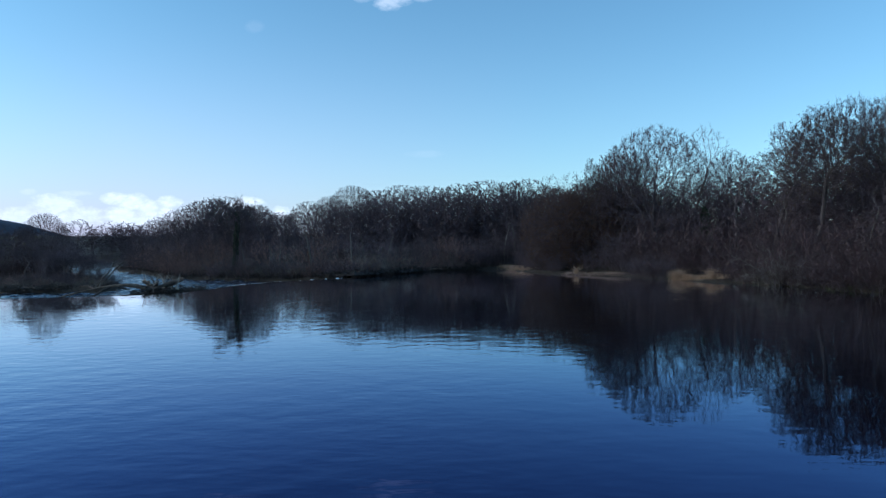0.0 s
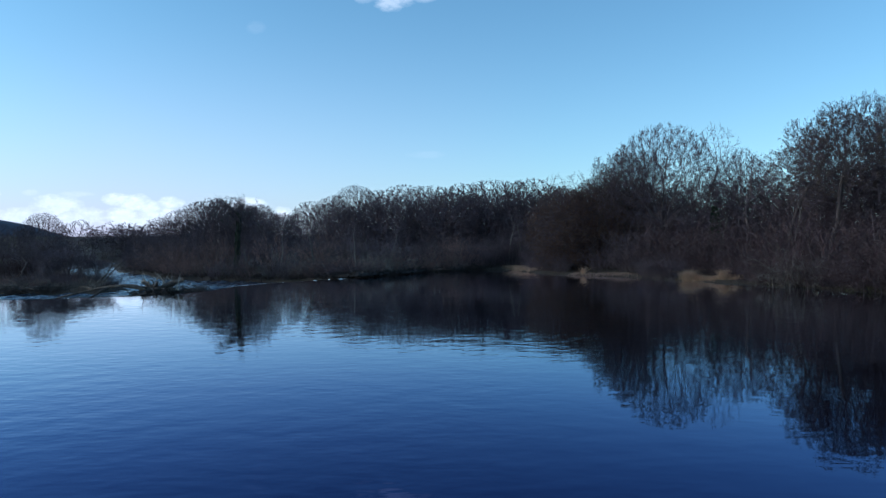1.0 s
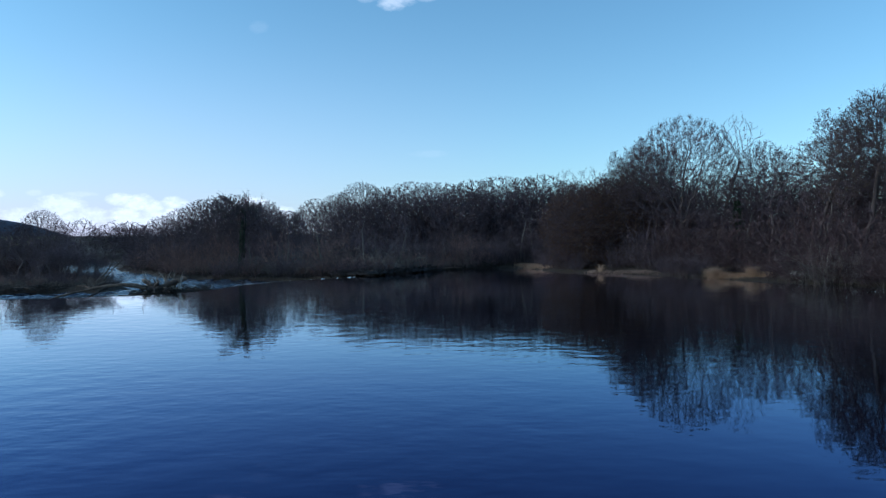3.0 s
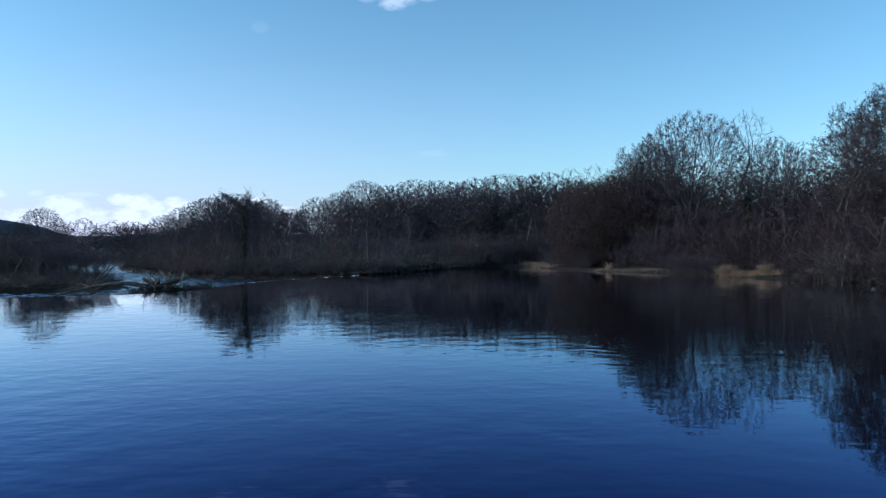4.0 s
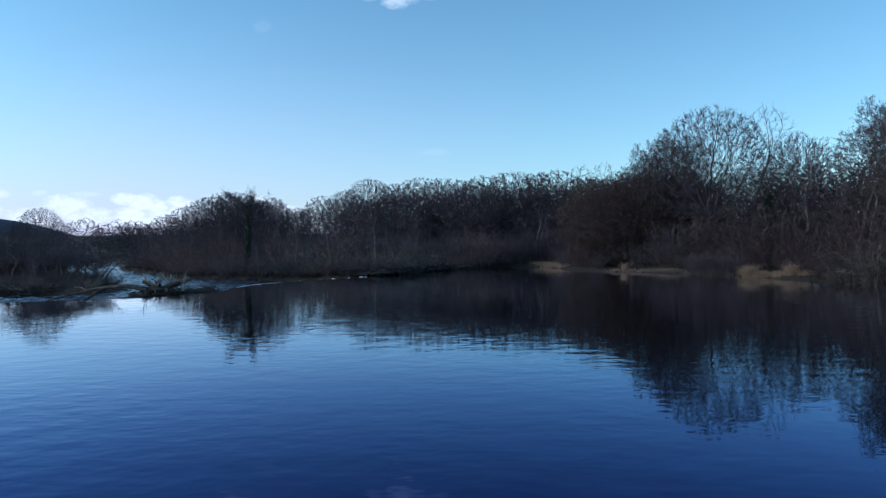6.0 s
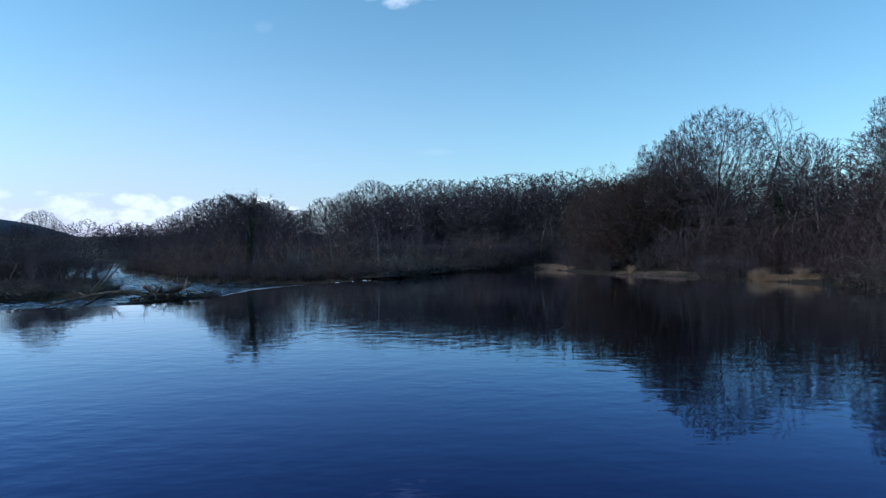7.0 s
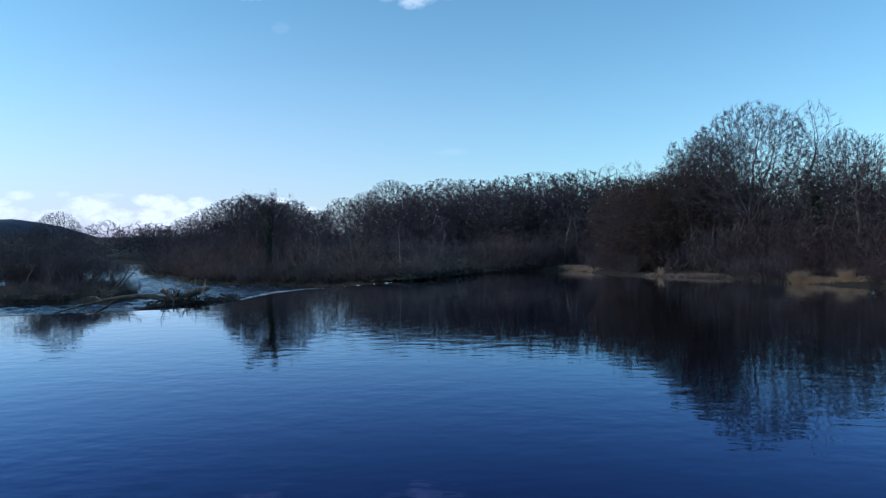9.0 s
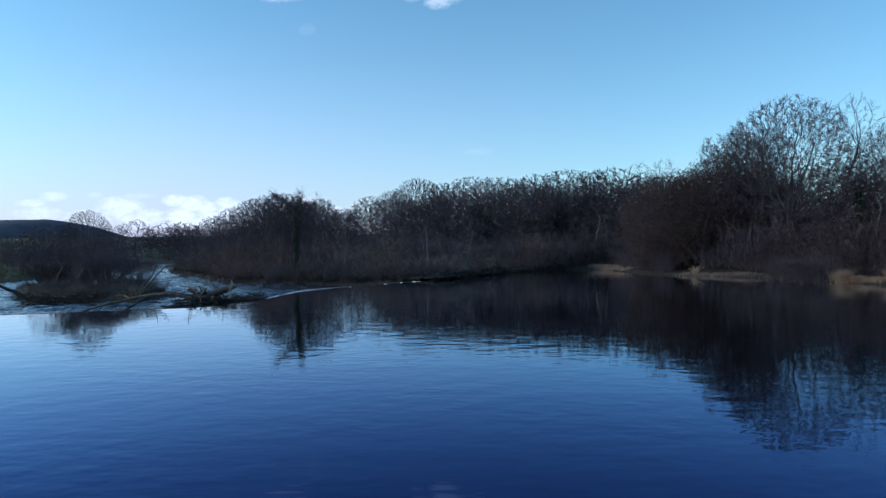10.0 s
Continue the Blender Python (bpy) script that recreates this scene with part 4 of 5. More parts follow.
for i in range(8):
    x = -30 + 33 * i / 7 + RNG.uniform(-1.2, 1.2)
    plant("pale", x, np.interp(x, ISLAND_X, ISLAND_Y) + RNG.uniform(1.5, 5), RNG.uniform(4.5, 7.5))
for i in range(9):
    x = -30 + 32 * i / 8 + RNG.uniform(-1, 1)
    plant("tangle", x, np.interp(x, ISLAND_X, ISLAND_Y) + RNG.uniform(-0.4, 0.6), RNG.uniform(2.2, 4.2), None, 0.8)
plant("pale", 11.8, 107.5, 8.2)
plant("pale", 10.0, 108, 8.6)

# scrub along the right bank
SHORE = SHORE_LINE = [(2, 103.5), (6, 106), (9.5, 106), (13.8, 95), (16.4, 86.5), (20, 82), (22.5, 79.5), (23, 74), (25.4, 69.8), (27.8, 66), (29.4, 61), (31.5, 56.2), (33.2, 49), (35, 40), (36, 28)]
for (x0, y0), (x1, y1) in zip(SHORE[:-1], SHORE[1:]):
    n = max(2, int(math.hypot(x1 - x0, y1 - y0) / 2.4))
    for k in range(n):
        t = (k + RNG.uniform(0, 1)) / n
        x, y = x0 + (x1 - x0) * t, y0 + (y1 - y0) * t
        off = RNG.uniform(0.2, 1.2) - 2.0 * (y < 63)
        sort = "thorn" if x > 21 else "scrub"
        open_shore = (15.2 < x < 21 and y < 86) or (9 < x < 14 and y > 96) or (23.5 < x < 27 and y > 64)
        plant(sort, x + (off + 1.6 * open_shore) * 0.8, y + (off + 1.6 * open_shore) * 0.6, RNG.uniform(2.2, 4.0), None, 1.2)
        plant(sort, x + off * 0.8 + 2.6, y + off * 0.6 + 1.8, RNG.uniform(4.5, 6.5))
for x, y in ((-12.8, 80.6), (-10.6, 80.2), (-14.6, 82.4), (-9.2, 81.6), (-16.6, 84.0), (21.9, 75.6), (22.0, 73.8), (22.6, 71.6), (23.2, 70.0), (22.6, 77.8), (30.6, 55.6), (13.3, 93.4), (14.0, 90.4), (14.8, 87.4), (12.5, 96.4)):
    plant("scrub", x, y, RNG.uniform(1.8, 3.0), None, 1.3)
for x, y, h in ((29.5, 74, 7.5), (33.0, 66, 8.0), (36.0, 57, 8.0), (24.0, 82, 7.0)):
    plant("pale", x, y, h)
for x, y, h in ((29.2, 58.0, 3.4), (28.6, 59.6, 2.8), (29.9, 56.6, 2.6), (29.6, 57.4, 3.2)):
    plant("tangle", x, y, h)
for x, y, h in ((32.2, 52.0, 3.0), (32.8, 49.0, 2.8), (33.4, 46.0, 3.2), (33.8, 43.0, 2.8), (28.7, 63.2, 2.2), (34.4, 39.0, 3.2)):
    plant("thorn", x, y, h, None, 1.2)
for (x0, y0), (x1, y1) in zip(POOL[1:8], POOL[2:9]):
    n = max(2, int(math.hypot(x1 - x0, y1 - y0) / 1.5)) if y1 > 35 else 0
    for k in range(n):
        t = (k + RNG.uniform(0, 1)) / n
        x, y = x0 + (x1 - x0) * t, y0 + (y1 - y0) * t
        if y > 40 and not 63 < y < 70 and not 56 < y < 60.5:
            plant("overhang", x + 0.5, y + 0.25, RNG.uniform(1.3, 2.4), None, 1.2)

# islet
for i in range(40):
    a, r = i * 2.4, math.sqrt((i + 0.5) / 40)
    plant("scrub" if i % 3 else "willow", -36.6 + 5.3 * r * math.cos(a), 66.8 + 4.2 * r * math.sin(a), RNG.uniform(0.6, 1.5) + 0.4 * (1 - r), None, 1.5)
for i in range(16):
    x, y = -36.8 + 4.6 * math.cos(i * 2.4) * math.sqrt(i / 16), 67.4 + 3.0 * math.sin(i * 2.4) * math.sqrt(i / 16)
    plant("slim" if i % 2 else "crooked", x, y, RNG.uniform(2.6, 3.6) - 0.12 * (x + 36.8), None, RNG.uniform(1.1, 1.7))
for x, y, h in ((-33.6, 64.6, 2.4), (-32.6, 65.6, 2.6), (-31.8, 64.6, 2.0), (-33.0, 67.0, 2.8), (-34.6, 65.4, 2.6), (-31.6, 66.0, 2.2), (-35.4, 67.8, 3.0)):
    plant("crooked" if h > 2.5 else "slim", x, y, h, None, 1.8)
for i in range(9):
    plant("tangle", -41.0 + 9.6 * i / 8, 62.9 + 0.5 * math.cos(i * 1.9), RNG.uniform(0.9, 1.6), None, 1.2)
for i in range(18):
    x = -49 + RNG.uniform(-5.5, 4.5)
    y = np.interp(x, [-54, -46, -42], [86, 80, 76]) + RNG.uniform(-3.5, 3)
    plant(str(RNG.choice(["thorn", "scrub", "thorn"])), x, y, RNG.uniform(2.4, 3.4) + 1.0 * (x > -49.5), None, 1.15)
# low wood far back in the gap beside the island
for i in range(8):
    plant("fill", -46 + 2.2 * i, 156 + 3 * (i % 3), RNG.uniform(4.5, 6.0), None, 1.5)
# far left bank
for i in range(10):
    y = 106 + 5 * i
    plant("fill", -3.6 - (0.69 + 0.07 * RNG.uniform(0, 1)) * (y - 11), y, RNG.uniform(3.2, 5.0), None, 1.5)
for i in range(34):
    t = (i + RNG.uniform(0, 1)) / 34
    y = 112 + 96 * t
    x = np.interp(y, [93, 113, 136, 190, 220], [-66, -74, -84, -103, -114]) - RNG.uniform(2, 9)
    plant("fill", x, y, RNG.uniform(5.4, 8.2) - 1.4 * (y < 135), None, 1.4)
for i in range(20):
    x = -126 + 74 * i / 19
    plant(str(RNG.choice(["wood2", "fill", "fill"])), x, 224 + RNG.uniform(-3, 8), RNG.uniform(9.5, 12.5), None, 1.3)
for i in range(16):
    plant("fill", -122 + 60 * i / 15 + RNG.uniform(-1.5, 1.5), 220 + RNG.uniform(-1, 2), RNG.uniform(4.0, 6.5), None, 1.3)
for i in range(22):
    x = -120 + 64 * (i + RNG.uniform(0, 1)) / 22
    plant("wood2" if i % 4 == 0 else "fill", x, 229 + RNG.uniform(0, 12), RNG.uniform(6.5, 11.5), None, 1.5)
for i in range(13):
    x = -232 + 128 * i / 12
    plant("fill", x + RNG.uniform(-3, 3), 290 + RNG.uniform(-25, 25), RNG.uniform(3.5, 6.5), None, 1.6)
for i in range(6):
    x = -70 + 16 * i / 5
    plant(str(RNG.choice(["wood", "wood2"])), x, 152 + 4 * (x % 3), RNG.uniform(6, 8), None, 1.3)


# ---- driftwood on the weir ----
SCALED_FROM_CAMERA = Matrix.Translation((0.35, -1.07, -0.42)) @ Matrix.Scale(1.12, 4)      # onto the crest's lower face: scaled about the camera to fit its view


def limb_of(parent, name, pts, r0, r1, mat, seed, sides=7, rough=0.12, label=""):
    """One weathered bough through the given places, knobbly and tapering."""
    rng = np.random.default_rng(seed)
    pts = np.array(pts, float)
    t = np.linspace(0, len(pts) - 1, (len(pts) - 1) * 4 + 1)
    fine = np.column_stack([np.interp(t, range(len(pts)), pts[:, k]) for k in range(3)])
    for _ in range(3):
        fine[1:-1] = (fine[:-2] + 2 * fine[1:-1] + fine[2:]) / 4
    r = np.linspace(r0, r1, len(fine))
    fine[1:-1] += rng.normal(size=(len(fine) - 2, 3)) * r[1:-1, None] * 0.25
    b = Buf()
    b.tube(fine, r * (1 + rng.normal(size=len(r)) * rough), sides)
    return part(name, b, mat, parent, label, smooth=True)


def sticks(parent, centre, size, n, length, mat, seed, w=0.03):
    """A heap of thin broken sticks."""
    rng = np.random.default_rng(seed)
    b = Buf()
    c = np.array(centre) + rng.normal(size=(n, 3)) * np.array(size) * 0.5
    d = rng.normal(size=(n, 3)) * np.array([1, 1, 0.22])
    d /= np.linalg.norm(d, axis=1, keepdims=True)
    ln = length * rng.uniform(0.4, 1.2, n)
    for p, k, l in zip(c, d, ln):
        bend = rng.normal(size=3) * 0.12 * l
        b.tube([p - k * l / 2, p + bend, p + k * l / 2], np.array([1, 0.8, 0.4]) * w * rng.uniform(0.5, 1.3), 4, False)
    return tagged(part("twig_tangle", b, mat, parent), kind="stuff")


def fallen_tree():
    root = tagged(new("fallen_tree"), "weathered uprooted tree trunk stranded across the weir", "driftwood")
    limb_of(root, "trunk", [(-27.68, 49.34, -0.21), (-26.38, 49.77, 0.19), (-24.76, 50.20, 0.55), (-23.25, 50.53, 0.76), (-21.96, 50.85, 0.55), (-21.20, 51.07, 0.22)], 0.05, 0.15, DRIFT, 1, 9)
    for k, (x, z) in enumerate(((-26.6, 0.15), (-25.6, 0.36), (-24.3, 0.6), (-23.2, 0.7))):
        limb_of(root, "branch", [(x, 50.1, z), (x - 0.25, 49.7, z - 0.25), (x - 0.3 + 0.2 * k, 49.4, z - 0.65)], 0.035, 0.012, DRIFT_DARK, 5 + 90 * k, 5)
    limb_of(root, "branch", [(-24.44, 50.31, 0.58), (-23.60, 50.60, 0.78), (-22.60, 51.00, 0.76), (-21.74, 51.30, 0.52)], 0.06, 0.04, DRIFT, 2)
    limb_of(root, "branch", [(-24.12, 50.31, 0.58), (-24.76, 49.77, 0.17), (-25.30, 49.45, -0.26)], 0.09, 0.04, DRIFT_DARK, 3)
    limb_of(root, "branch", [(-25.20, 50.10, 0.45), (-25.84, 50.64, 0.71), (-26.60, 50.96, 0.60)], 0.05, 0.02, DRIFT, 4)
    rng = np.random.default_rng(6)
    for i in range(22):                         # the torn root plate, a fan of twisting roots
        a = radians(-35 + 235 * i / 21 + rng.uniform(-8, 8))
        c = np.array([-21.3, 51.1, 0.38])
        ln = rng.uniform(0.7, 1.45)
        d = np.array([math.cos(a) * ln, rng.uniform(-0.45, 0.3), math.sin(a) * ln * 0.55])
        bend = np.array([rng.uniform(-0.2, 0.2), 0, rng.uniform(-0.05, 0.22)])
        limb_of(root, "root", [c, c + d * 0.4 + bend, c + d * 0.75 + bend * 1.2, c + d], rng.uniform(0.08, 0.15), 0.025, DRIFT if i % 3 == 0 else DRIFT_DARK, 10 + i, 6)
    limb_of(root, "root", [(-21.6, 50.9, 0.25), (-20.9, 51.0, 0.42), (-20.3, 51.1, 0.68), (-19.75, 51.2, 0.92)], 0.24, 0.16, DRIFT_DARK, 34, 9, label="thick upturned root stump")
    sticks(root, (-21.31, 50.96, 0.11), (1.6, 0.7, 0.35), 95, 0.9, DRIFT_DARK, 31, 0.04)
    for k, (x, z, lean) in enumerate(((-20.8, 2.15, -0.5), (-18.9, 2.0, 0.35))):
        limb_of(root, "branch", [(x - 1.0, 51.3, 0.5), (x - 1.2, 51.4, 1.0), (x - 1.3 + lean * 0.4, 51.5, z - 0.6), (x - 1.3 + lean * 0.2, 51.5, z - 0.15)], 0.035, 0.012, TWIG_PALE, 40 + k, 5, label="thin bleached branch")
    limb_of(root, "branch", [(-19.80, 51.61, 0.71), (-20.66, 51.50, 1.09), (-21.96, 51.61, 1.46), (-22.60, 51.61, 1.68)], 0.04, 0.012, TWIG_PALE, 50, 5)
    for k in range(20):                         # bleached brush washed in over the roots
        x, z = -21.7 + 0.12 * k, rng.uniform(0.8, 1.7)
        dx = rng.uniform(-1.3, 0.8)
        curl = rng.uniform(-0.25, 0.25)
        limb_of(root, "branch", [(x, 51.1, 0.35), (x + dx * 0.35, 51.3, z * 0.55), (x + dx * 0.8 + curl, 51.5, z * 0.9), (x + dx + curl * 0.4, 51.6, z)], rng.uniform(0.025, 0.05), 0.012, BLEACHED, 400 + k, 5, label="thin bleached branch")
    root.matrix_basis = SCALED_FROM_CAMERA
    return root


fallen_tree()


def broken_log(name, label, pts, r0, r1, mat, seed, stubs=3):
    root = tagged(new(name), label, "driftwood")
    bole = limb_of(root, "trunk", pts, r0, r1, mat, seed, 9)
    rng = np.random.default_rng(seed)
    pts = np.array(pts, float)
    for k in range(stubs):
        p, d = along(pts, rng.uniform(0.2, 0.9))
        s = swing(d, radians(rng.uniform(40, 80)), rng)
        s[2] = abs(s[2])
        limb_of(bole, "branch", [p, p + s * 0.3, p + s * rng.uniform(0.5, 0.9) + rng.normal(size=3) * 0.1], r1 * 0.5, r1 * 0.15, mat, seed + k + 1, 5)
    return root


broken_log("broken_log", "thick split log leaning out of the driftwood heap", [(-21.42, 51.18, 0.17), (-20.55, 51.61, 0.60), (-19.47, 52.04, 1.09)], 0.23, 0.17, DRIFT, 60).matrix_basis = SCALED_FROM_CAMERA
broken_log("broken_log", "dark waterlogged bough lying on the weir crest", [(-23.14, 49.77, -0.21), (-22.28, 50.20, 0.04), (-21.52, 50.64, 0.11)], 0.13, 0.10, DRIFT_DARK, 64).matrix_basis = SCALED_FROM_CAMERA
broken_log("broken_log", "forked dark bough reaching from the islet over the rapids", [(-40.0, 62.0, -0.3), (-41.4, 61.6, 0.6), (-43.2, 61.2, 1.05), (-45.8, 60.9, 1.4)], 0.15, 0.07, DRIFT_DARK, 68, 4)
broken_log("broken_log", "dead leaning bough at the tip of the islet", [(-31.4, 63.2, -0.2), (-30.6, 63.4, 0.9), (-30.0, 63.5, 1.6), (-29.3, 63.5, 2.2)], 0.07, 0.025, DRIFT_DARK, 72, 7)
broken_log("broken_log", "forked dead bough rising from the tip of the islet", [(-32.2, 63.4, -0.2), (-31.2, 63.6, 0.7), (-30.6, 63.8, 1.5), (-30.4, 63.9, 2.3)], 0.09, 0.03, DRIFT_DARK, 76, 8)
broken_log("fallen_log", "pale fallen log on the muddy island shore", [(-2.6, 96.6, 0.25), (-0.8, 98.4, 0.4), (1.0, 100.2, 0.3)], 0.14, 0.09, DRIFT, 84)
broken_log("fallen_log", "grey log lodged along the undercut bank", [(-8.4, 82.2, 0.6), (-7.0, 85.2, 0.7), (-5.6, 88.6, 0.6)], 0.12, 0.10, DRIFT, 88)
broken_log("fallen_log", "thin fallen stem sloping from the island bank", [(3.6, 104.4, 1.2), (5.2, 103.6, 0.6), (6.6, 103.4, 0.15)], 0.10, 0.05, DRIFT_DARK, 92)

for k, pts in enumerate(([(-9.3, 86.0, 0.3), (-9.4, 86.0, 2.2), (-9.7, 86.1, 3.8), (-9.9, 86.1, 5.3)], [(-20.8, 86.0, -0.2), (-21.1, 86.1, 1.8), (-21.5, 86.2, 4.0)], [(-20.1, 86.2, -0.2), (-20.2, 86.3, 1.6), (-20.1, 86.4, 3.4)],
                         [(-14.6, 84.2, 0.0), (-15.2, 84.2, 1.4), (-16.2, 84.3, 2.8)], [(-12.4, 83.0, 0.2), (-11.8, 83.2, 1.5), (-11.0, 83.3, 2.6)])):
    broken_log("dead_snag", "bleached dead stem standing in the island thicket", pts, 0.065, 0.025, BARK_PALE, 500 + 10 * k, 5)


def drift_heap(name, label, line, seed, n=5, mat=DRIFT_DARK, litter=True):
    """A raft of tangled flotsam along a line."""
    root = tagged(new(name), label, "driftwood")
    line = np.array(line, float)
    rng = np.random.default_rng(seed)
    if litter:
        mat_of = Buf()                              # the matted litter under the sticks
        across, rows_ = 7, 26
        for i in range(rows_):
            p, d = along(line, i / (rows_ - 1))
            s = unit(np.array([-d[1], d[0], 0.0]))
            for j in range(across):
                t = 2 * j / (across - 1) - 1
                swell = math.sin(math.pi * (i + 0.5) / rows_) ** 0.5
                mat_of.v.append((p + s * t * 0.75 * swell + np.array([0, 0, (1 - t * t) * 0.36 * swell - 0.14]) + rng.normal(size=3) * 0.06)[None])
        mat_of.n = across * rows_
        mat_of.f = [(i * across + j, i * across + j + 1, (i + 1) * across + j + 1, (i + 1) * across + j) for i in range(rows_ - 1) for j in range(across - 1)]
        part("litter_mat", mat_of, mat, root, smooth=False)
    for k in range(n):
        p, d = along(line, (k + 0.5) / n)
        sticks(root, p + np.array([0, 0, 0.18]), (0.9, 1.0, 0.26), 60, 0.9, mat, seed + k, 0.03)
    for k in range(3):
        p, d = along(line, rng.uniform(0.1, 0.7))
        q = p + d * rng.uniform(1.0, 1.8)
        limb_of(root, "branch", [p + (0, 0, 0.1), (p + q) / 2 + (0, 0, 0.3), q + (0, 0, 0.22)], 0.09, 0.05, DRIFT, seed + 20 + k, 6)
    return root


drift_heap("driftwood_heap", "tangled dark flotsam caught on the weir crest", [(-20.5, 51.2, -0.1), (-19.5, 52.6, 0.0), (-18.8, 54.6, -0.1)], 100, 7).matrix_basis = SCALED_FROM_CAMERA
drift_heap("driftwood_heap", "heap of broken roots and sticks under the island bank", [(-13.5, 80.6, 0.1), (-9.6, 79.6, 0.35), (-6.6, 86.0, 0.4)], 130, 6)
drift_heap("driftwood_heap", "dark tangle of roots and branches along the island bank", [(-6.4, 86.4, 0.3), (-4.9, 90.6, 0.35), (-2.6, 95.6, 0.3)], 220, 6)
drift_heap("driftwood_heap", "heap of grey sticks beside the islet", [(-40.0, 61.0, -0.3), (-37.0, 60.7, -0.35), (-34.0, 61.8, -0.3)], 160, 5, litter=False)
drift_heap("driftwood_heap", "broken stems along the island's muddy edge", [(-24.0, 85.4, -0.4), (-19.5, 84.4, -0.4), (-16.0, 82.6, -0.35)], 190, 5)


# ---- foam where the water breaks over the crest ----
def foam_lump(x, y, w, h, seed):
    rng = np.random.default_rng(seed)
    bm = bmesh.new()
    bmesh.ops.create_icosphere(bm, subdivisions=3, radius=1)
    for v in bm.verts:
        n = noise.noise(v.co * 2.3 + Vector((seed, 0, 0))) * 0.55 + noise.noise(v.co * 5.1 + Vector((0, seed, 0))) * 0.3
        v.co *= 1 + n
        v.co = Vector((v.co.x * w, v.co.y * w * 0.6, v.co.z * h * 0.4))
    me = bpy.data.meshes.new("foam")
    bm.to_mesh(me)
    bm.free()
    me.materials.append(FOAM)
    me.polygons.foreach_set("use_smooth", [True] * len(me.polygons))
    ob = new("foam", me)
    ob.matrix_basis = pose(x, y, -0.03, 0, 0, rng.uniform(0, 90))
    return tagged(ob, "small white plume of foam on the weir crest", "foam", "foam plumes along the weir")


for k, (x, y, w, h) in enumerate(((-13.5, 72.6, 0.30, 0.16), (-12.3, 74.4, 0.24, 0.18), (-11.3, 76.0, 0.40, 0.22), (-10.9, 76.6, 0.24, 0.14), (-15.9, 68.6, 0.18, 0.12), (-14.4, 71.1, 0.2, 0.1))):
    foam_lump(x, y, w * 0.75, h * 0.8, 3 + k)


# ---- grass ----
def blades(b, base, height, spread, width, rng, bend=0.5):
    """Arching grass blades from the given feet, three triangles each."""
    n = len(base)
    out = rng.normal(size=(n, 3)) * spread
    out[:, 2] = 0
    h = (height * rng.uniform(0.5, 1.1, n))[:, None]
    mid = base + out * 0.35 * h + np.array([0, 0, 0.62]) * h
    tip = base + out * (0.35 + bend) * h + np.array([0, 0, 1.0]) * h * rng.uniform(0.65, 1.0, n)[:, None]
    side = np.cross(out + rng.normal(size=(n, 3)) * 0.2, [0, 0, 1.0])
    side /= np.linalg.norm(side, axis=1, keepdims=True) + 1e-9
    w = width * 0.5
    v = np.stack([base - side * w, base + side * w, mid + side * w * 0.8, mid - side * w * 0.8, tip], 1).reshape(-1, 3)
    i = np.arange(n)[:, None] * 5 + b.n
    b.v.append(v)
    b.f.extend(map(tuple, (i + np.array([0, 1, 2, 3])).tolist()))
    b.f.extend(map(tuple, (i + np.array([3, 2, 4])).tolist()))
    b.n += 5 * n


def grass_tuft(x, y, h, r, n, mat, seed, label):
    rng = np.random.default_rng(seed)
    b = Buf()
    n = int(n * 1.7)
    p = rng.normal(size=(n, 2)) * r * 0.5 + np.array([x, y])
    blades(b, np.column_stack([p, land_height(p[:, 0], p[:, 1]) - 0.05]), h, 0.75, 0.020, rng, 0.85)
    ob = part("grass_tuft", b, mat)
    return tagged(ob, label, "grass", "grass tufts on the bank", "stuff")


TUFTS = ((23.9, 68.1, 1.4, 0.5, 330), (24.6, 67.7, 0.7, 0.6, 240), (25.2, 67.4, 0.45, 0.8, 300), (25.9, 66.7, 0.5, 0.8, 300), (26.5, 65.8, 1.3, 0.4, 260), (27.3, 65.2, 0.6, 0.6, 260), (24.2, 69.3, 0.8, 0.6, 260),
         (16.7, 83.2, 1.2, 0.18, 120), (10.8, 103.8, 0.6, 1.3, 420), (11.1, 102.0, 0.7, 1.3, 420), (11.5, 100.2, 0.6, 1.2, 420), (10.2, 105.0, 0.5, 1.2, 380), (11.9, 98.6, 0.45, 1.1, 320), (12.4, 96.8, 0.4, 1.0, 260))
for k, (x, y, h, r, n) in enumerate(TUFTS):
    grass_tuft(x, y, h, r, n, STRAW, 300 + k, "tall tuft of dry golden grass at the water's edge")
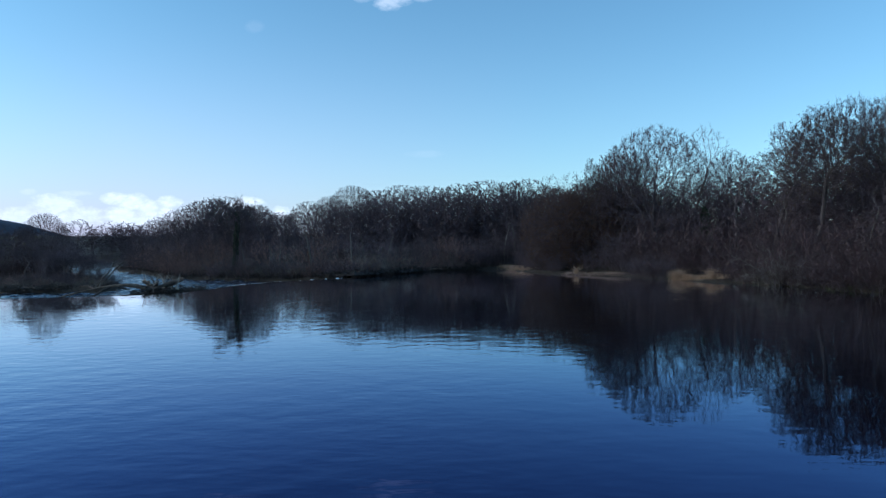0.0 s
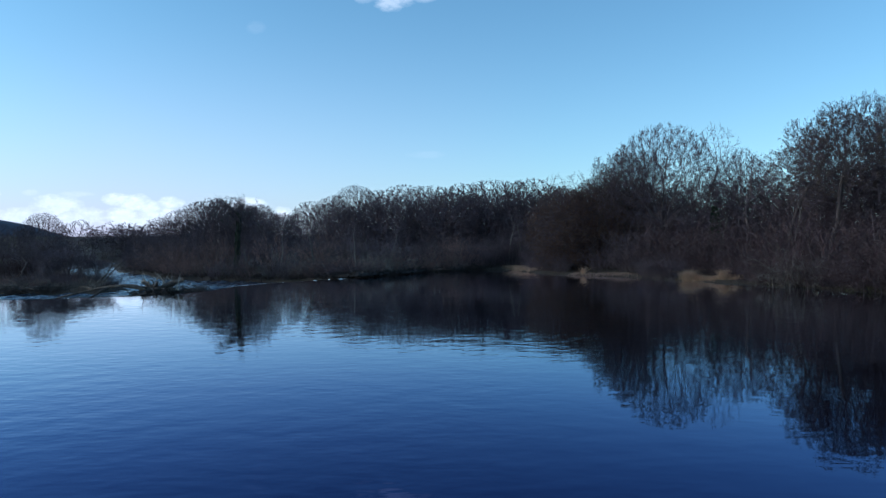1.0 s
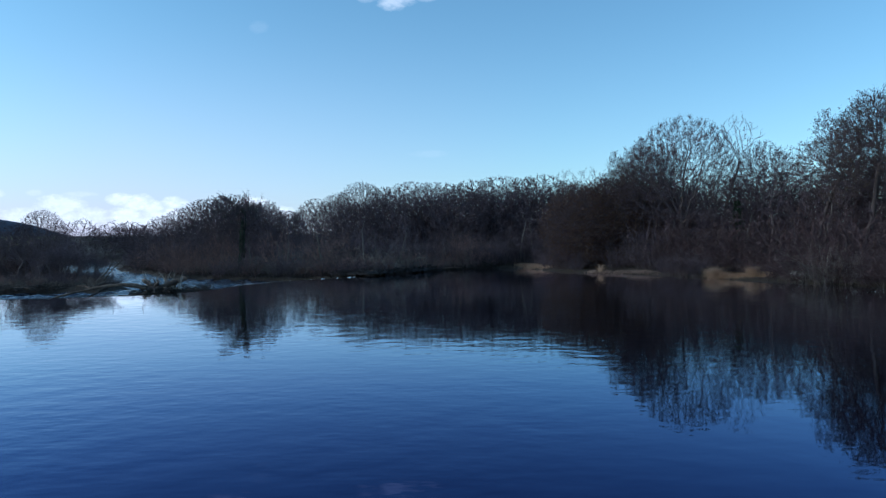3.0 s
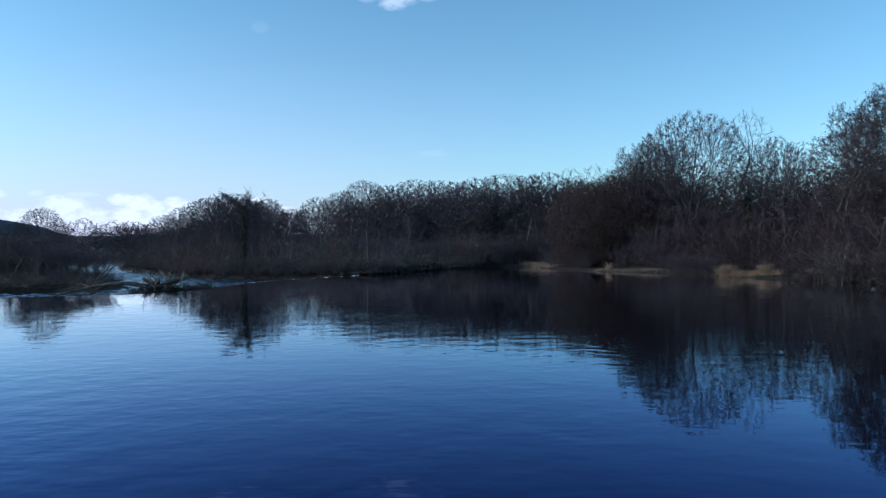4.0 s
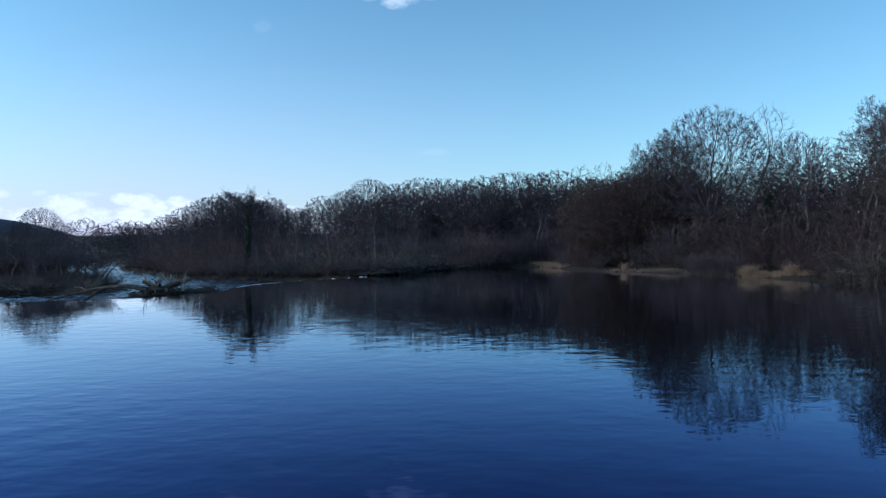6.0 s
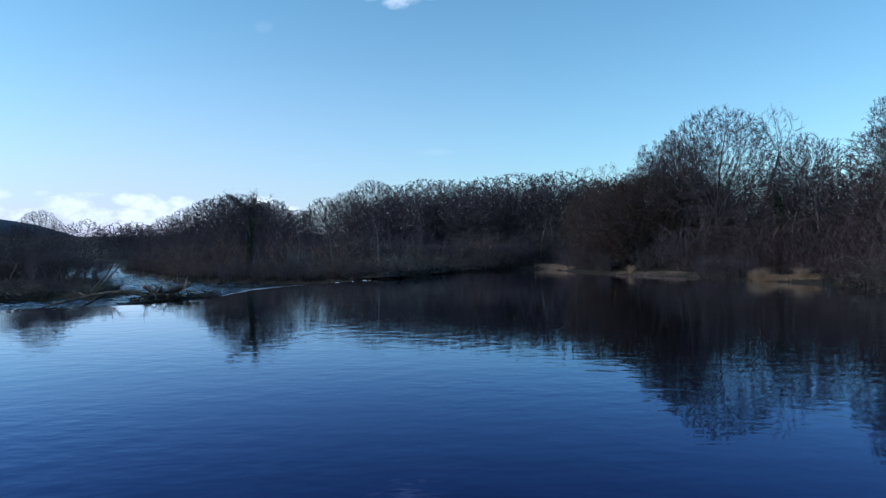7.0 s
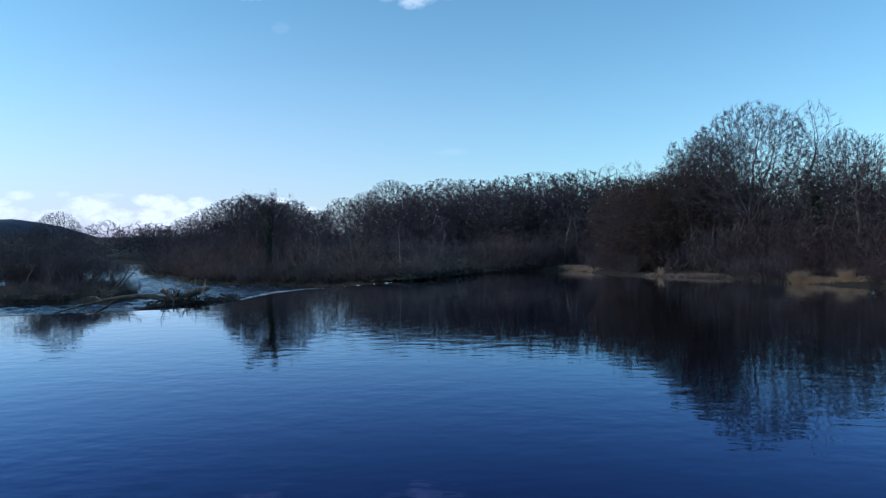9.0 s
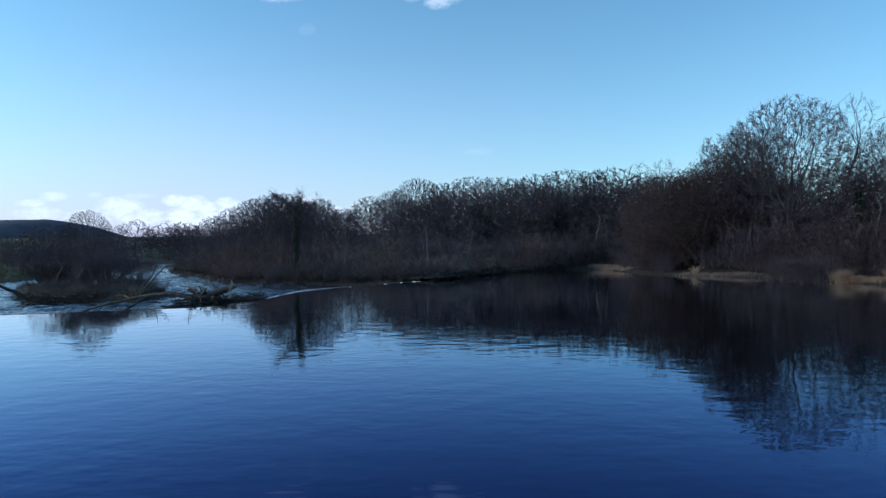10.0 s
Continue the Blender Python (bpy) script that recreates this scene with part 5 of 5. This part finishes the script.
for k, (x, y, h) in enumerate(((15.9, 83.8, 0.3), (16.9, 82.7, 0.35), (18.1, 81.4, 0.3), (19.4, 80.2, 0.35), (20.4, 79.4, 0.3))):
    grass_tuft(x, y, h, 0.9, 240, GRASS_BROWN, 320 + k, "low flattened tuft of faded brown grass on the shore")
for k, (x, y) in enumerate(((31.4, 53.0), (31.9, 51.2))):
    grass_tuft(x, y, 0.5, 0.8, 320, GRASS_GREEN, 340 + k, "low tuft of green bank grass")


def fringe(name, label, line, n, h, spread_in, mat, seed, width=0.035):
    """Faded grass and sedge along a stretch of bank."""
    rng = np.random.default_rng(seed)
    line = np.array(line, float)
    seg = np.linalg.norm(np.diff(line, axis=0), axis=1)
    at = rng.uniform(0, seg.sum(), n)
    x = np.interp(at, np.r_[0, np.cumsum(seg)], line[:, 0]) + rng.normal(size=n) * spread_in
    y = np.interp(at, np.r_[0, np.cumsum(seg)], line[:, 1]) + rng.normal(size=n) * spread_in
    z = land_height(x, y)
    keep = z > LOW - 0.1
    b = Buf()
    blades(b, np.column_stack([x, y, z - 0.04])[keep], h, 0.6, width, rng, 0.8)
    ob = part(name, b, mat)
    return tagged(ob, label, "grass", kind="stuff")


fringe("bank_grass", "flattened dry straw on an open muddy shore", [(15.6, 83.8), (17.5, 81.8), (20.5, 79.6), (21.4, 78.0)], 1400, 0.16, 0.6, GRASS_BROWN, 401)
fringe("bank_grass", "faded brown grass on the wooded bank", SHORE_LINE, 4000, 0.25, 0.7, SEDGE, 402)
fringe("bank_grass", "dead brown sedge round the islet", ISLET + ISLET[:1], 3500, 0.45, 0.8, SEDGE, 403)
fringe("bank_grass", "dead brown sedge along the island shore", list(zip(ISLAND_X, ISLAND_Y)), 9000, 0.7, 1.2, SEDGE, 404, 0.045)
fringe("bank_grass", "rough grass on the far bank", [(-67, 92), (-75, 112), (-86, 136), (-104, 190)], 2000, 0.8, 2.0, GRASS_GREEN, 405, 0.08)
fringe("bank_grass", "dark wet sedge hanging over the island's edge", POOL[14:] + BANK_END[1:], 5000, 0.3, 0.35, SEDGE, 407)
